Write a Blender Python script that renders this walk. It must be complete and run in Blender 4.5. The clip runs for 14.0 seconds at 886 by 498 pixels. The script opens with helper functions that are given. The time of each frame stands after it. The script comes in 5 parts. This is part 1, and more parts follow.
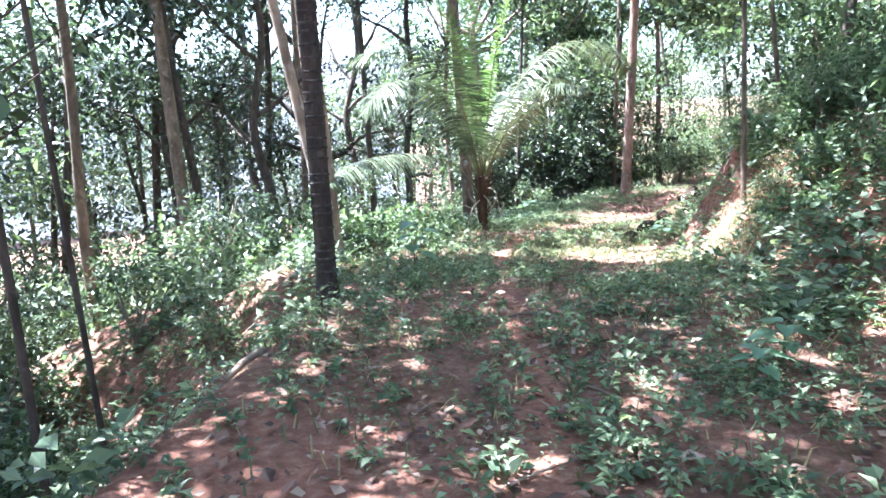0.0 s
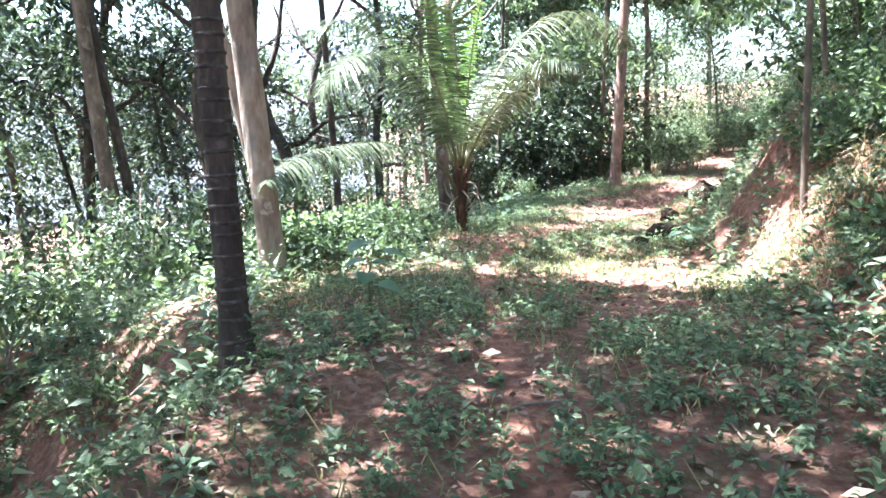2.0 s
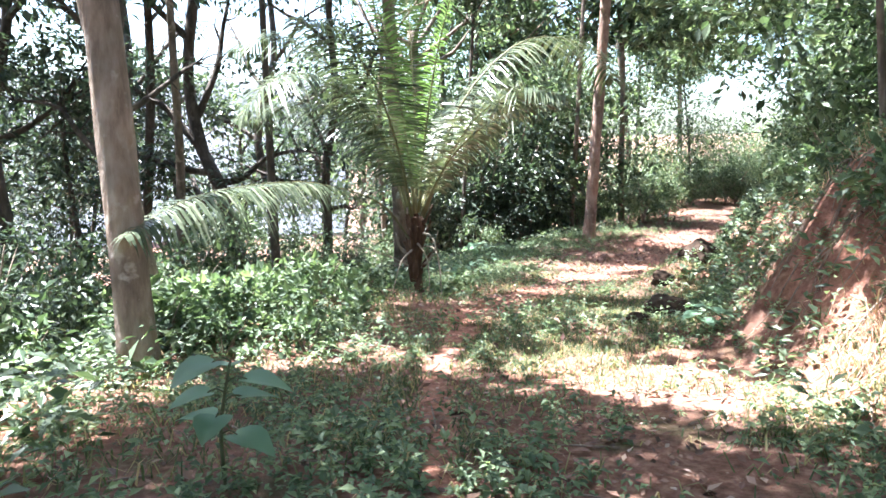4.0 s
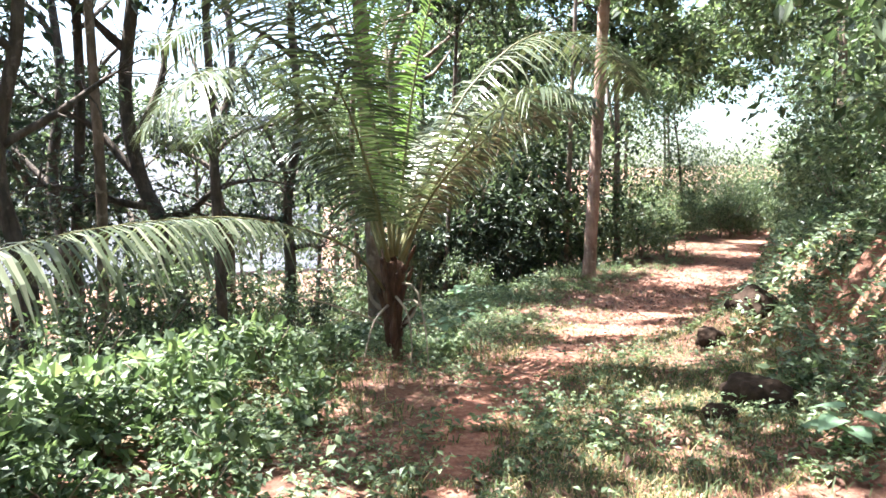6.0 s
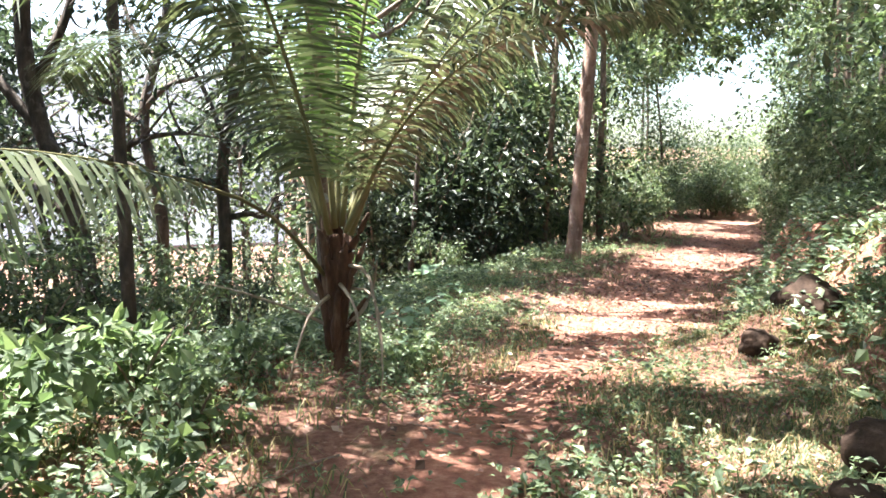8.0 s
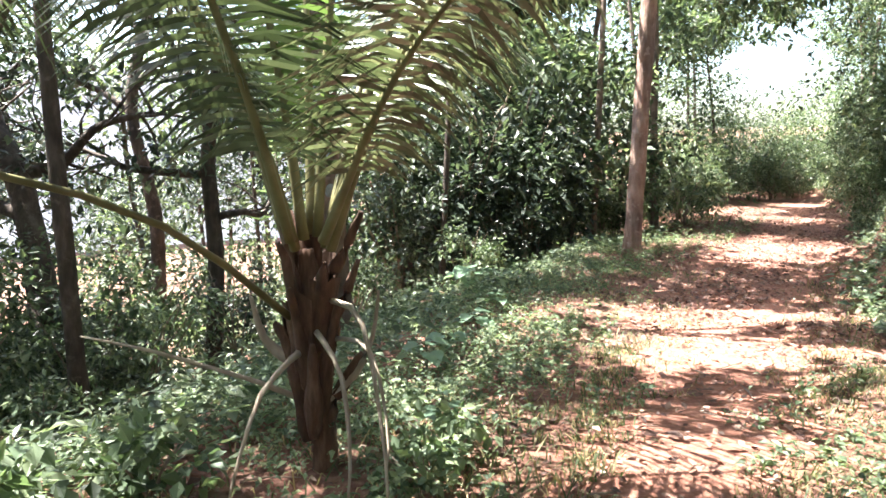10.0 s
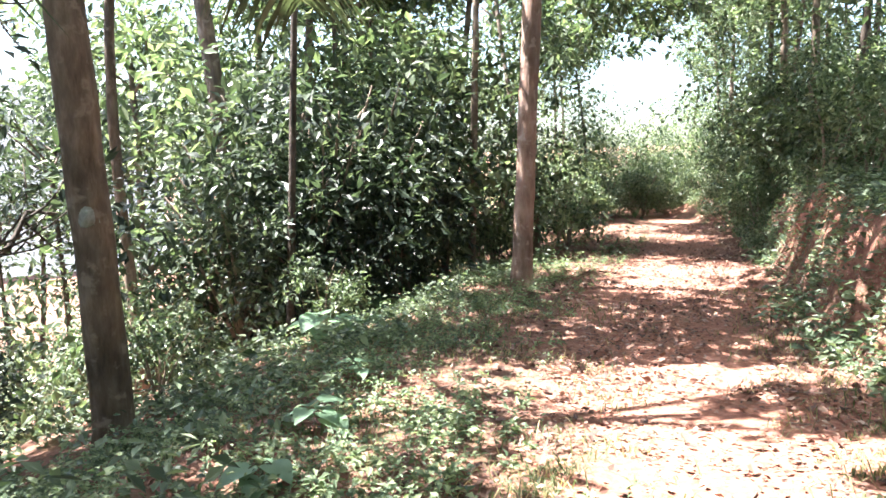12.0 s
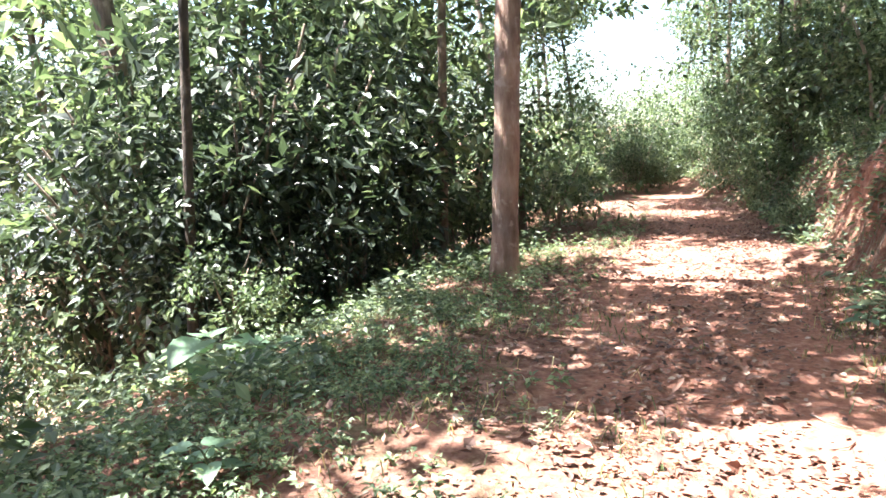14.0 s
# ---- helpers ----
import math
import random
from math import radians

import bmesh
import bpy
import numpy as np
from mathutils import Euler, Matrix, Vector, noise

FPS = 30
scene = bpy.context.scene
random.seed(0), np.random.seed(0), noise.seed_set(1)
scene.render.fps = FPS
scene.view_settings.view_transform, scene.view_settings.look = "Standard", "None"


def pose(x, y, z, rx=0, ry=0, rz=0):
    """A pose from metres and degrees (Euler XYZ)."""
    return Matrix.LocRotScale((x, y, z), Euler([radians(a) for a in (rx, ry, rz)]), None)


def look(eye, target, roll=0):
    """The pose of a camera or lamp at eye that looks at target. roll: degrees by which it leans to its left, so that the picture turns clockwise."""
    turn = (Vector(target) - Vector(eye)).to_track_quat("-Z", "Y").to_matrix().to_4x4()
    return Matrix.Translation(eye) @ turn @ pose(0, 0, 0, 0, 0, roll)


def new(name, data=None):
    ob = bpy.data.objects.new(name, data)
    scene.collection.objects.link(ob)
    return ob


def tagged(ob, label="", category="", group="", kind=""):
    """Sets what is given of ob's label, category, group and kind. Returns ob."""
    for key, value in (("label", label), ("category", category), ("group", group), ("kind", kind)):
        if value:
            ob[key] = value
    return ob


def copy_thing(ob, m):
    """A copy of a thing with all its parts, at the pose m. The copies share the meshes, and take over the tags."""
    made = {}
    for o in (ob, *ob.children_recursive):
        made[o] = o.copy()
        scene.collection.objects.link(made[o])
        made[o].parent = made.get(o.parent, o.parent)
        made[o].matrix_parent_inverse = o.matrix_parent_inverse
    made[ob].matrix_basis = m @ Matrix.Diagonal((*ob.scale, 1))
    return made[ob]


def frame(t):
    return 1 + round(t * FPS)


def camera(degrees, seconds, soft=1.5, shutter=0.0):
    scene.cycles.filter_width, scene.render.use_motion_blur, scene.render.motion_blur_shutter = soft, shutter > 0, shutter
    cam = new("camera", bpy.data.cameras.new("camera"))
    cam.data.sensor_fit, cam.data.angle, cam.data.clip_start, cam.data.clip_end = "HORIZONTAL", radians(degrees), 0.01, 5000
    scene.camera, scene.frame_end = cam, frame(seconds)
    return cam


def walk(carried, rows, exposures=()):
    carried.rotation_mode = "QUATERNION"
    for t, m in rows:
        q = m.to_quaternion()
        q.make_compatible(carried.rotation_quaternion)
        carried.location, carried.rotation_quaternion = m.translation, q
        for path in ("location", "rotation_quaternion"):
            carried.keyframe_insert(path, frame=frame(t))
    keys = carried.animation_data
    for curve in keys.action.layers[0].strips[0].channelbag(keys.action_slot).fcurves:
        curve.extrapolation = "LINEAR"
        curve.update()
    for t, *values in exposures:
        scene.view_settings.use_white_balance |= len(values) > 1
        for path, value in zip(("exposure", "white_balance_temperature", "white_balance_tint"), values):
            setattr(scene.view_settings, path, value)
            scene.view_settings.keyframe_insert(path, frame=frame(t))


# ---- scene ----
# ---------------------------------------------------------------- camera
cam = camera(63.5, 14.0, soft=1.6)
ROWS = [
    (0, pose(0.118, 0.889, 1.599, 79.25, 1.38, 0.40)),
    (0.5, pose(0.123, 1.436, 1.607, 79.52, 1.65, 0.39)),
    (1, pose(0.119, 1.941, 1.558, 79.23, 1.50, -0.52)),
    (1.5, pose(0.133, 2.518, 1.503, 79.42, 0.73, -1.87)),
    (2, pose(0.180, 3.089, 1.507, 78.16, 1.03, -1.45)),
    (2.5, pose(0.305, 3.707, 1.492, 77.74, 0.86, -2.60)),
    (3, pose(0.354, 4.246, 1.442, 79.09, -0.18, -3.40)),
    (3.5, pose(0.382, 4.751, 1.448, 79.71, -0.22, -3.52)),
    (4, pose(0.462, 5.439, 1.393, 81.43, -0.91, -3.96)),
    (4.2, pose(0.472, 5.704, 1.349, 82.88, -0.71, -3.87)),
    (6.3, pose(0.600, 8.397, 1.217, 84.13, -0.64, -6.83)),
    (6.5, pose(0.642, 8.631, 1.184, 83.69, -0.93, -7.84)),
    (7, pose(0.665, 9.188, 1.087, 82.80, -1.85, -9.02)),
    (7.2, pose(0.666, 9.409, 1.059, 82.63, -2.06, -8.65)),
    (9.3, pose(1.133, 11.982, 0.813, 81.55, -1.00, -6.82)),
    (9.5, pose(1.118, 12.213, 0.800, 81.36, -0.68, -6.29)),
    (10, pose(1.124, 12.802, 0.778, 81.41, -0.34, -5.76)),
    (10.5, pose(1.246, 13.484, 0.741, 81.68, -0.49, -8.81)),
    (11, pose(1.357, 14.162, 0.665, 82.60, -1.07, -13.39)),
    (11.5, pose(1.565, 14.929, 0.604, 82.55, -0.34, -14.24)),
    (12, pose(1.785, 15.674, 0.590, 83.08, -0.10, -16.22)),
    (12.5, pose(2.011, 16.442, 0.499, 83.63, 1.10, -16.49)),
    (13, pose(2.338, 17.141, 0.400, 83.23, 1.54, -17.56)),
    (13.5, pose(2.622, 17.836, 0.311, 81.64, 0.77, -20.26)),
    (14, pose(3.000, 18.517, 0.227, 81.78, 1.19, -17.62)),
]
walk(cam, ROWS, exposures=[(0, 3.6, 5250, 9), (2, 3.53, 5450, 8), (4, 3.22, 5700, 7), (7, 3.0, 6250, 8), (9.5, 3.1, 6300, 9), (11.5, 3.12, 6250, 9), (14, 3.25, 6200, 9)])

# ---------------------------------------------------------------- sky and sun
SUN = Vector((-0.36, 0.16, 0.92)).normalized()
world = bpy.data.worlds.new("sky")
scene.world = world
world.use_nodes = True
wn = world.node_tree
sky = wn.nodes.new("ShaderNodeTexSky")
sky.sky_type = "NISHITA"
sky.sun_disc = False
sky.sun_elevation = math.asin(SUN.z)
sky.sun_rotation = math.atan2(SUN.x, SUN.y)
sky.dust_density = 2.5
wn.links.new(sky.outputs[0], wn.nodes["Background"].inputs[0])
wn.nodes["Background"].inputs[1].default_value = 0.088
sun_data = bpy.data.lights.new("sun", "SUN")
sun_data.energy, sun_data.angle, sun_data.color = 5.0, radians(0.6), (1.0, 0.95, 0.87)
sun = new("sun", sun_data)
sun.matrix_world = look(SUN * 60, (0, 0, 0))


# ---------------------------------------------------------------- materials
def nodes_of(name):
    m = bpy.data.materials.new(name)
    m.use_nodes = True
    nt = m.node_tree
    return m, nt, nt.nodes["Principled BSDF"], nt.nodes["Material Output"]


def ramp(nt, fac, stops):
    r = nt.nodes.new("ShaderNodeValToRGB")
    e = r.color_ramp.elements
    while len(e) < len(stops):
        e.new(0.5)
    for k, (p, c) in enumerate(stops):
        e[k].position, e[k].color = p, (*c, 1)
    nt.links.new(fac, r.inputs[0])
    return r.outputs[0]


def tex(nt, scale, detail=4, rough=0.6, stretch=None, coord="Object"):
    c = nt.nodes.new("ShaderNodeTexCoord")
    n = nt.nodes.new("ShaderNodeTexNoise")
    n.inputs["Scale"].default_value, n.inputs["Detail"].default_value, n.inputs["Roughness"].default_value = scale, detail, rough
    src = c.outputs[coord]
    if stretch:
        mp = nt.nodes.new("ShaderNodeMapping")
        mp.inputs["Scale"].default_value = stretch
        nt.links.new(src, mp.inputs[0])
        src = mp.outputs[0]
    nt.links.new(src, n.inputs["Vector"])
    return n.outputs["Fac"]


def mixc(nt, fac, a, b, mode="MIX"):
    m = nt.nodes.new("ShaderNodeMix")
    m.data_type, m.blend_type = "RGBA", mode
    for sock, v in ((m.inputs[0], fac), (m.inputs[6], a), (m.inputs[7], b)):
        if isinstance(v, (int, float)):
            sock.default_value = v
        elif isinstance(v, tuple):
            sock.default_value = (*v, 1)
        else:
            nt.links.new(v, sock)
    return m.outputs[2]


def bump(nt, bsdf, height, strength, dist=0.02):
    b = nt.nodes.new("ShaderNodeBump")
    b.inputs["Strength"].default_value, b.inputs["Distance"].default_value = strength, dist
    nt.links.new(height, b.inputs["Height"])
    nt.links.new(b.outputs[0], bsdf.inputs["Normal"])


def leaf_material(name, stops, gloss=0.4, through_light=0.33):
    """Leaf: colour differs from leaf to leaf and from plant to plant, glossy face, light passes through."""
    m, nt, p, out = nodes_of(name)
    last = len(stops) - 1
    spread_out = [0.45 + 1.05 * k / last for k in range(last + 1)]
    stops = [(at, (r * 1.22 * w, g * 0.97 * w, b * 1.25 * w)) for w, (at, (r, g, b)) in zip(spread_out, stops)]
    g = nt.nodes.new("ShaderNodeNewGeometry")
    o = nt.nodes.new("ShaderNodeObjectInfo")
    add = nt.nodes.new("ShaderNodeMath")
    add.operation = "MULTIPLY_ADD"
    add.inputs[1].default_value, add.inputs[2].default_value = 0.25, 0.0
    nt.links.new(o.outputs["Random"], add.inputs[0])
    ma = nt.nodes.new("ShaderNodeMath")
    ma.operation = "MULTIPLY_ADD"
    ma.inputs[1].default_value = 0.75
    nt.links.new(g.outputs["Random Per Island"], ma.inputs[0])
    nt.links.new(add.outputs[0], ma.inputs[2])
    col = ramp(nt, ma.outputs[0], stops)
    col = mixc(nt, 0.35, col, ramp(nt, tex(nt, 1.3, 3), [(0.3, (0.6, 0.62, 0.55)), (0.7, (1.25, 1.2, 1.0))]), "MULTIPLY")
    nt.links.new(col, p.inputs["Base Color"])
    p.inputs["Roughness"].default_value = gloss
    p.inputs["Specular IOR Level"].default_value = 0.4
    t = nt.nodes.new("ShaderNodeBsdfTranslucent")
    nt.links.new(mixc(nt, 1.0, col, (1.35, 1.5, 0.9), "MULTIPLY"), t.inputs[0])
    mx = nt.nodes.new("ShaderNodeMixShader")
    mx.inputs[0].default_value = through_light
    nt.links.new(p.outputs[0], mx.inputs[1])
    nt.links.new(t.outputs[0], mx.inputs[2])
    nt.links.new(mx.outputs[0], out.inputs[0])
    return m


def bark_material(name, dark, mid, light, rough_scale=9.0):
    m, nt, p, out = nodes_of(name)
    fine = tex(nt, rough_scale, 6, 0.65, (1, 1, 0.28))
    col = ramp(nt, fine, [(0.28, dark), (0.5, mid), (0.75, light)])
    col = mixc(nt, 0.55, col, ramp(nt, tex(nt, 1.7, 3, 0.5), [(0.36, (0.4, 0.4, 0.4)), (0.62, (1.4, 1.35, 1.3))]), "MULTIPLY")
    lich = ramp(nt, tex(nt, 6.0, 4, 0.55), [(0.58, (0, 0, 0)), (0.66, (0.8, 0.8, 0.8))])
    col = mixc(nt, lich, col, light)
    nt.links.new(col, p.inputs["Base Color"])
    p.inputs["Roughness"].default_value = 0.85
    bump(nt, p, fine, 1.0, 0.05)
    return m


def plain_material(name, stops, scale, roughness=0.8, stretch=None, strength=0.5):
    m, nt, p, out = nodes_of(name)
    f = tex(nt, scale, 6, 0.6, stretch)
    nt.links.new(ramp(nt, f, stops), p.inputs["Base Color"])
    p.inputs["Roughness"].default_value = roughness
    bump(nt, p, f, strength, 0.02)
    return m


def litter_material(name, stops):
    m, nt, p, out = nodes_of(name)
    g = nt.nodes.new("ShaderNodeNewGeometry")
    nt.links.new(ramp(nt, g.outputs["Random Per Island"], stops), p.inputs["Base Color"])
    p.inputs["Roughness"].default_value = 0.7
    return m


def soil_material():
    """Red laterite earth on the trodden line, browner and mossy towards the verges."""
    m, nt, p, out = nodes_of("laterite_soil")
    at = nt.nodes.new("ShaderNodeAttribute")
    at.attribute_name = "trodden"
    fine = tex(nt, 14, 8, 0.7)
    mid = tex(nt, 2.2, 5, 0.6)
    red = ramp(nt, fine, [(0.25, (0.13, 0.058, 0.042)), (0.5, (0.30, 0.136, 0.098)), (0.72, (0.44, 0.26, 0.20))])
    duff = ramp(nt, fine, [(0.25, (0.08, 0.036, 0.026)), (0.5, (0.20, 0.10, 0.074)), (0.75, (0.36, 0.22, 0.17))])
    green = ramp(nt, fine, [(0.3, (0.03, 0.05, 0.02)), (0.7, (0.10, 0.15, 0.06))])
    verge = mixc(nt, ramp(nt, mid, [(0.52, (0, 0, 0)), (0.75, (0.8, 0.8, 0.8))]), duff, green)
    sub = nt.nodes.new("ShaderNodeMath")
    sub.operation = "MULTIPLY_ADD"
    sub.inputs[1].default_value, sub.inputs[2].default_value = 1.3, -0.65
    nt.links.new(mid, sub.inputs[0])
    ad = nt.nodes.new("ShaderNodeMath")
    nt.links.new(at.outputs["Fac"], ad.inputs[0])
    nt.links.new(sub.outputs[0], ad.inputs[1])
    fac = ramp(nt, ad.outputs[0], [(0.3, (0, 0, 0)), (0.62, (1, 1, 1))])
    nt.links.new(mixc(nt, fac, verge, red), p.inputs["Base Color"])
    p.inputs["Roughness"].default_value = 0.95
    p.inputs["Specular IOR Level"].default_value = 0.2
    bump(nt, p, fine, 0.9, 0.04)
    return m


G1 = (0.036, 0.074, 0.038)
G2 = (0.088, 0.155, 0.075)
G3 = (0.155, 0.225, 0.12)
M_SHRUB = leaf_material("shrub_leaf", [(0, G1), (0.5, G2), (0.95, G3)])
M_TREE = leaf_material("tree_leaf", [(0, (0.03, 0.06, 0.032)), (0.5, (0.078, 0.132, 0.066)), (1, (0.145, 0.205, 0.11))], 0.4, 0.38)
# dark leaf of the dense bush; also puts a silhouette's darkness into slope trees
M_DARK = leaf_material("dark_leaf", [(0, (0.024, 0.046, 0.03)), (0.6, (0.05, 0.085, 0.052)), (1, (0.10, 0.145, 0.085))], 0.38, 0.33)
M_HERB = leaf_material("herb_leaf", [(0, (0.06, 0.115, 0.055)), (0.5, (0.10, 0.175, 0.085)), (1, (0.17, 0.25, 0.12))], 0.5, 0.35)
M_BIGLEAF = leaf_material("broad_leaf", [(0, (0.09, 0.20, 0.11)), (1, (0.15, 0.28, 0.15))], 0.4, 0.35)
M_GRASS = leaf_material("grass_blade", [(0, (0.05, 0.09, 0.035)), (0.6, (0.10, 0.16, 0.06)), (1, (0.30, 0.26, 0.13))], 0.55, 0.35)
M_STRAW = leaf_material("dry_grass", [(0, (0.28, 0.23, 0.12)), (1, (0.48, 0.42, 0.26))], 0.6, 0.3)
M_FROND = leaf_material("palm_leaflet", [(0, (0.06, 0.10, 0.05)), (0.6, (0.09, 0.135, 0.07)), (1, (0.14, 0.18, 0.11))], 0.28, 0.2)
M_FROND_Y = leaf_material("young_palm_leaflet", [(0, (0.08, 0.16, 0.05)), (1, (0.11, 0.20, 0.06))], 0.3, 0.4)
M_RACHIS = plain_material("palm_stalk", [(0.3, (0.075, 0.075, 0.03)), (0.7, (0.20, 0.18, 0.085))], 4, 0.5)
M_DEADSTALK = plain_material("dry_palm_stalk", [(0.3, (0.20, 0.15, 0.11)), (0.7, (0.42, 0.35, 0.28))], 8, 0.8, (1, 1, 0.2))
M_FIBRE = plain_material("palm_fibre", [(0.3, (0.035, 0.018, 0.012)), (0.55, (0.11, 0.058, 0.038)), (0.8, (0.25, 0.155, 0.105))], 16, 0.95, (1, 1, 0.2), 1.0)
M_ARECA = bark_material("areca_bark", (0.03, 0.020, 0.017), (0.066, 0.045, 0.038), (0.15, 0.11, 0.095))
M_SCAR = plain_material("leaf_scar", [(0.35, (0.03, 0.022, 0.02)), (0.55, (0.075, 0.058, 0.052)), (0.75, (0.2, 0.165, 0.15))], 11, 0.9)
M_PALE = bark_material("pale_bark", (0.15, 0.10, 0.08), (0.36, 0.265, 0.215), (0.56, 0.46, 0.40), rough_scale=7)
M_RED = bark_material("red_brown_bark", (0.18, 0.105, 0.085), (0.33, 0.21, 0.17), (0.47, 0.35, 0.30))
M_BARK = bark_material("grey_brown_bark", (0.075, 0.052, 0.04), (0.18, 0.13, 0.10), (0.33, 0.26, 0.21))
M_DARKBARK = bark_material("dark_bark", (0.03, 0.022, 0.018), (0.075, 0.055, 0.045), (0.16, 0.125, 0.105))
M_LICHEN = plain_material("lichen", [(0.3, (0.24, 0.245, 0.22)), (0.7, (0.42, 0.42, 0.38))], 30, 0.9)
M_SOIL = soil_material()
M_CLAY = plain_material("cut_laterite", [(0.25, (0.13, 0.06, 0.04)), (0.5, (0.30, 0.16, 0.10)), (0.75, (0.46, 0.30, 0.20))], 7, 0.95, None, 1.0)
M_ROCK = plain_material("weathered_laterite", [(0.3, (0.016, 0.011, 0.009)), (0.55, (0.045, 0.03, 0.023)), (0.8, (0.12, 0.08, 0.06))], 9, 0.95, None, 1.0)
M_ROCK.node_tree.nodes["Principled BSDF"].inputs["Specular IOR Level"].default_value = 0.1
M_LITTER = litter_material("fallen_leaf", [(0, (0.05, 0.025, 0.02)), (0.5, (0.18, 0.085, 0.062)), (0.85, (0.28, 0.16, 0.12)), (1, (0.42, 0.31, 0.25))])
M_TWIG = plain_material("dry_twig", [(0.3, (0.13, 0.09, 0.07)), (0.7, (0.33, 0.26, 0.21))], 12, 0.9)
M_STEM = plain_material("green_stem", [(0.3, (0.06, 0.07, 0.03)), (0.7, (0.14, 0.14, 0.07))], 12, 0.7)

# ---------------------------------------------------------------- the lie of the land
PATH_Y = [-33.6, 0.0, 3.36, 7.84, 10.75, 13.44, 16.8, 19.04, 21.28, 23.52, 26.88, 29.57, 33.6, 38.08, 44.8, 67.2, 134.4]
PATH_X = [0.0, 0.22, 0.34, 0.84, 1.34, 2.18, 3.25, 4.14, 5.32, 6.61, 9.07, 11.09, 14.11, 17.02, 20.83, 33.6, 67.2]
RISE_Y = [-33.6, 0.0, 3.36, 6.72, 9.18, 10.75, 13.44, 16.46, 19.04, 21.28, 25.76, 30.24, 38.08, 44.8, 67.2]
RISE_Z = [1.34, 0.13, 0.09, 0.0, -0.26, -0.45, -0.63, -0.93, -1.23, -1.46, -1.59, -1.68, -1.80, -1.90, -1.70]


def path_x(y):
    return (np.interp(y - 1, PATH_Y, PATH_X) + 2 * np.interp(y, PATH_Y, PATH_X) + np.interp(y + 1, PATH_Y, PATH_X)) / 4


def side(x, y):
    """Metres to the right of the path's middle."""
    d = path_x(y + 0.5) - path_x(y - 0.5)
    return (x - path_x(y)) / np.sqrt(1 + d * d)


def wobble(x, y):
    return (np.sin(1.7 * x + 0.6 * y) * np.sin(1.3 * y - 0.5 * x) * 0.05 + np.sin(4.1 * x + 1.1) * np.sin(3.7 * y + 0.4 * x) * 0.02
            + np.sin(9.3 * x - 2 * y) * np.sin(8.7 * y + x) * 0.008)


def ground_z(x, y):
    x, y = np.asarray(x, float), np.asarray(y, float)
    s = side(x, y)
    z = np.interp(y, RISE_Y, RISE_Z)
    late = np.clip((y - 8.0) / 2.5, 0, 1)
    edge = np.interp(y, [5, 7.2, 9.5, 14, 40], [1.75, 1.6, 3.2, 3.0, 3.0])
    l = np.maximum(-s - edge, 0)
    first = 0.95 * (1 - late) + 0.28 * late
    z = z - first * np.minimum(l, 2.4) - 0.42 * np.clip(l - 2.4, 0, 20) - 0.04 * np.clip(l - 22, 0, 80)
    early = np.clip((7 - y) / 5.5, 0, 1)
    mid = np.exp(-((y - 12.3) / 3.6) ** 2)
    r = np.maximum(s - 2.05 + 0.2 * mid, 0)
    steep = np.clip((y - 17) / 5, 0, 1)
    w, h = 1.5 + 1.8 * early - 0.75 * steep, 1.5 - 0.3 * early + 0.25 * mid
    q = np.clip(r / w, 0, 1)
    z = z + h * q * q * (3 - 2 * q) + 0.28 * np.clip(r - w, 0, 18) + 0.03 * np.clip(r - w - 18, 0, 80)
    face = q * (1 - q) * 4 * np.clip((y - 8) / 3, 0, 1)
    z = z + face * (0.16 * np.sin(5.1 * y + 1.3 * x) * np.sin(2.3 * y - 0.7) + 0.09 * np.sin(11.7 * y + 4 * x) + 0.05 * np.sin(23 * y - 9 * x))
    calm = 0.35 + 0.65 * np.clip(np.abs(s) / 2.5, 0, 1) + 2.2 * np.clip(r, 0, 1.2)
    z = z + 0.45 * np.exp(-((x - 4.5) / 0.8) ** 2 - ((y - 11.9) / 0.9) ** 2) + 0.3 * np.exp(-((x - 12.0) / 0.9) ** 2 - ((y - 26.4) / 1.0) ** 2)
    z = z + 0.5 * np.exp(-((x - 5.35) / 0.55) ** 2 - ((y - 16.95) / 0.7) ** 2)
    return z + wobble(x, y) * calm


def gz(x, y):
    return float(ground_z(x, y))


# ---------------------------------------------------------------- mesh makers
def mesh_arrays(name, verts, tris, mats, mat_index=None, smooth=False):
    me = bpy.data.meshes.new(name)
    verts, tris = np.asarray(verts, np.float32), np.asarray(tris, np.int32)
    me.vertices.add(len(verts))
    me.vertices.foreach_set("co", verts.ravel())
    me.loops.add(tris.size)
    me.loops.foreach_set("vertex_index", tris.ravel())
    me.polygons.add(len(tris))
    me.polygons.foreach_set("loop_start", np.arange(len(tris), dtype=np.int32) * tris.shape[1])
    me.polygons.foreach_set("loop_total", np.full(len(tris), tris.shape[1], np.int32))
    for m in mats if isinstance(mats, (list, tuple)) else [mats]:
        me.materials.append(m)
    if mat_index is not None:
        me.polygons.foreach_set("material_index", np.asarray(mat_index, np.int32))
    me.polygons.foreach_set("use_smooth", np.full(len(tris), smooth))
    me.update(calc_edges=True)
    return me


def part(name, me, parent, label=""):
    ob = new(name, me)
    ob.parent = parent
    return tagged(ob, label)


def unit(v):
    return v / np.maximum(np.linalg.norm(v, axis=-1, keepdims=True), 1e-9)


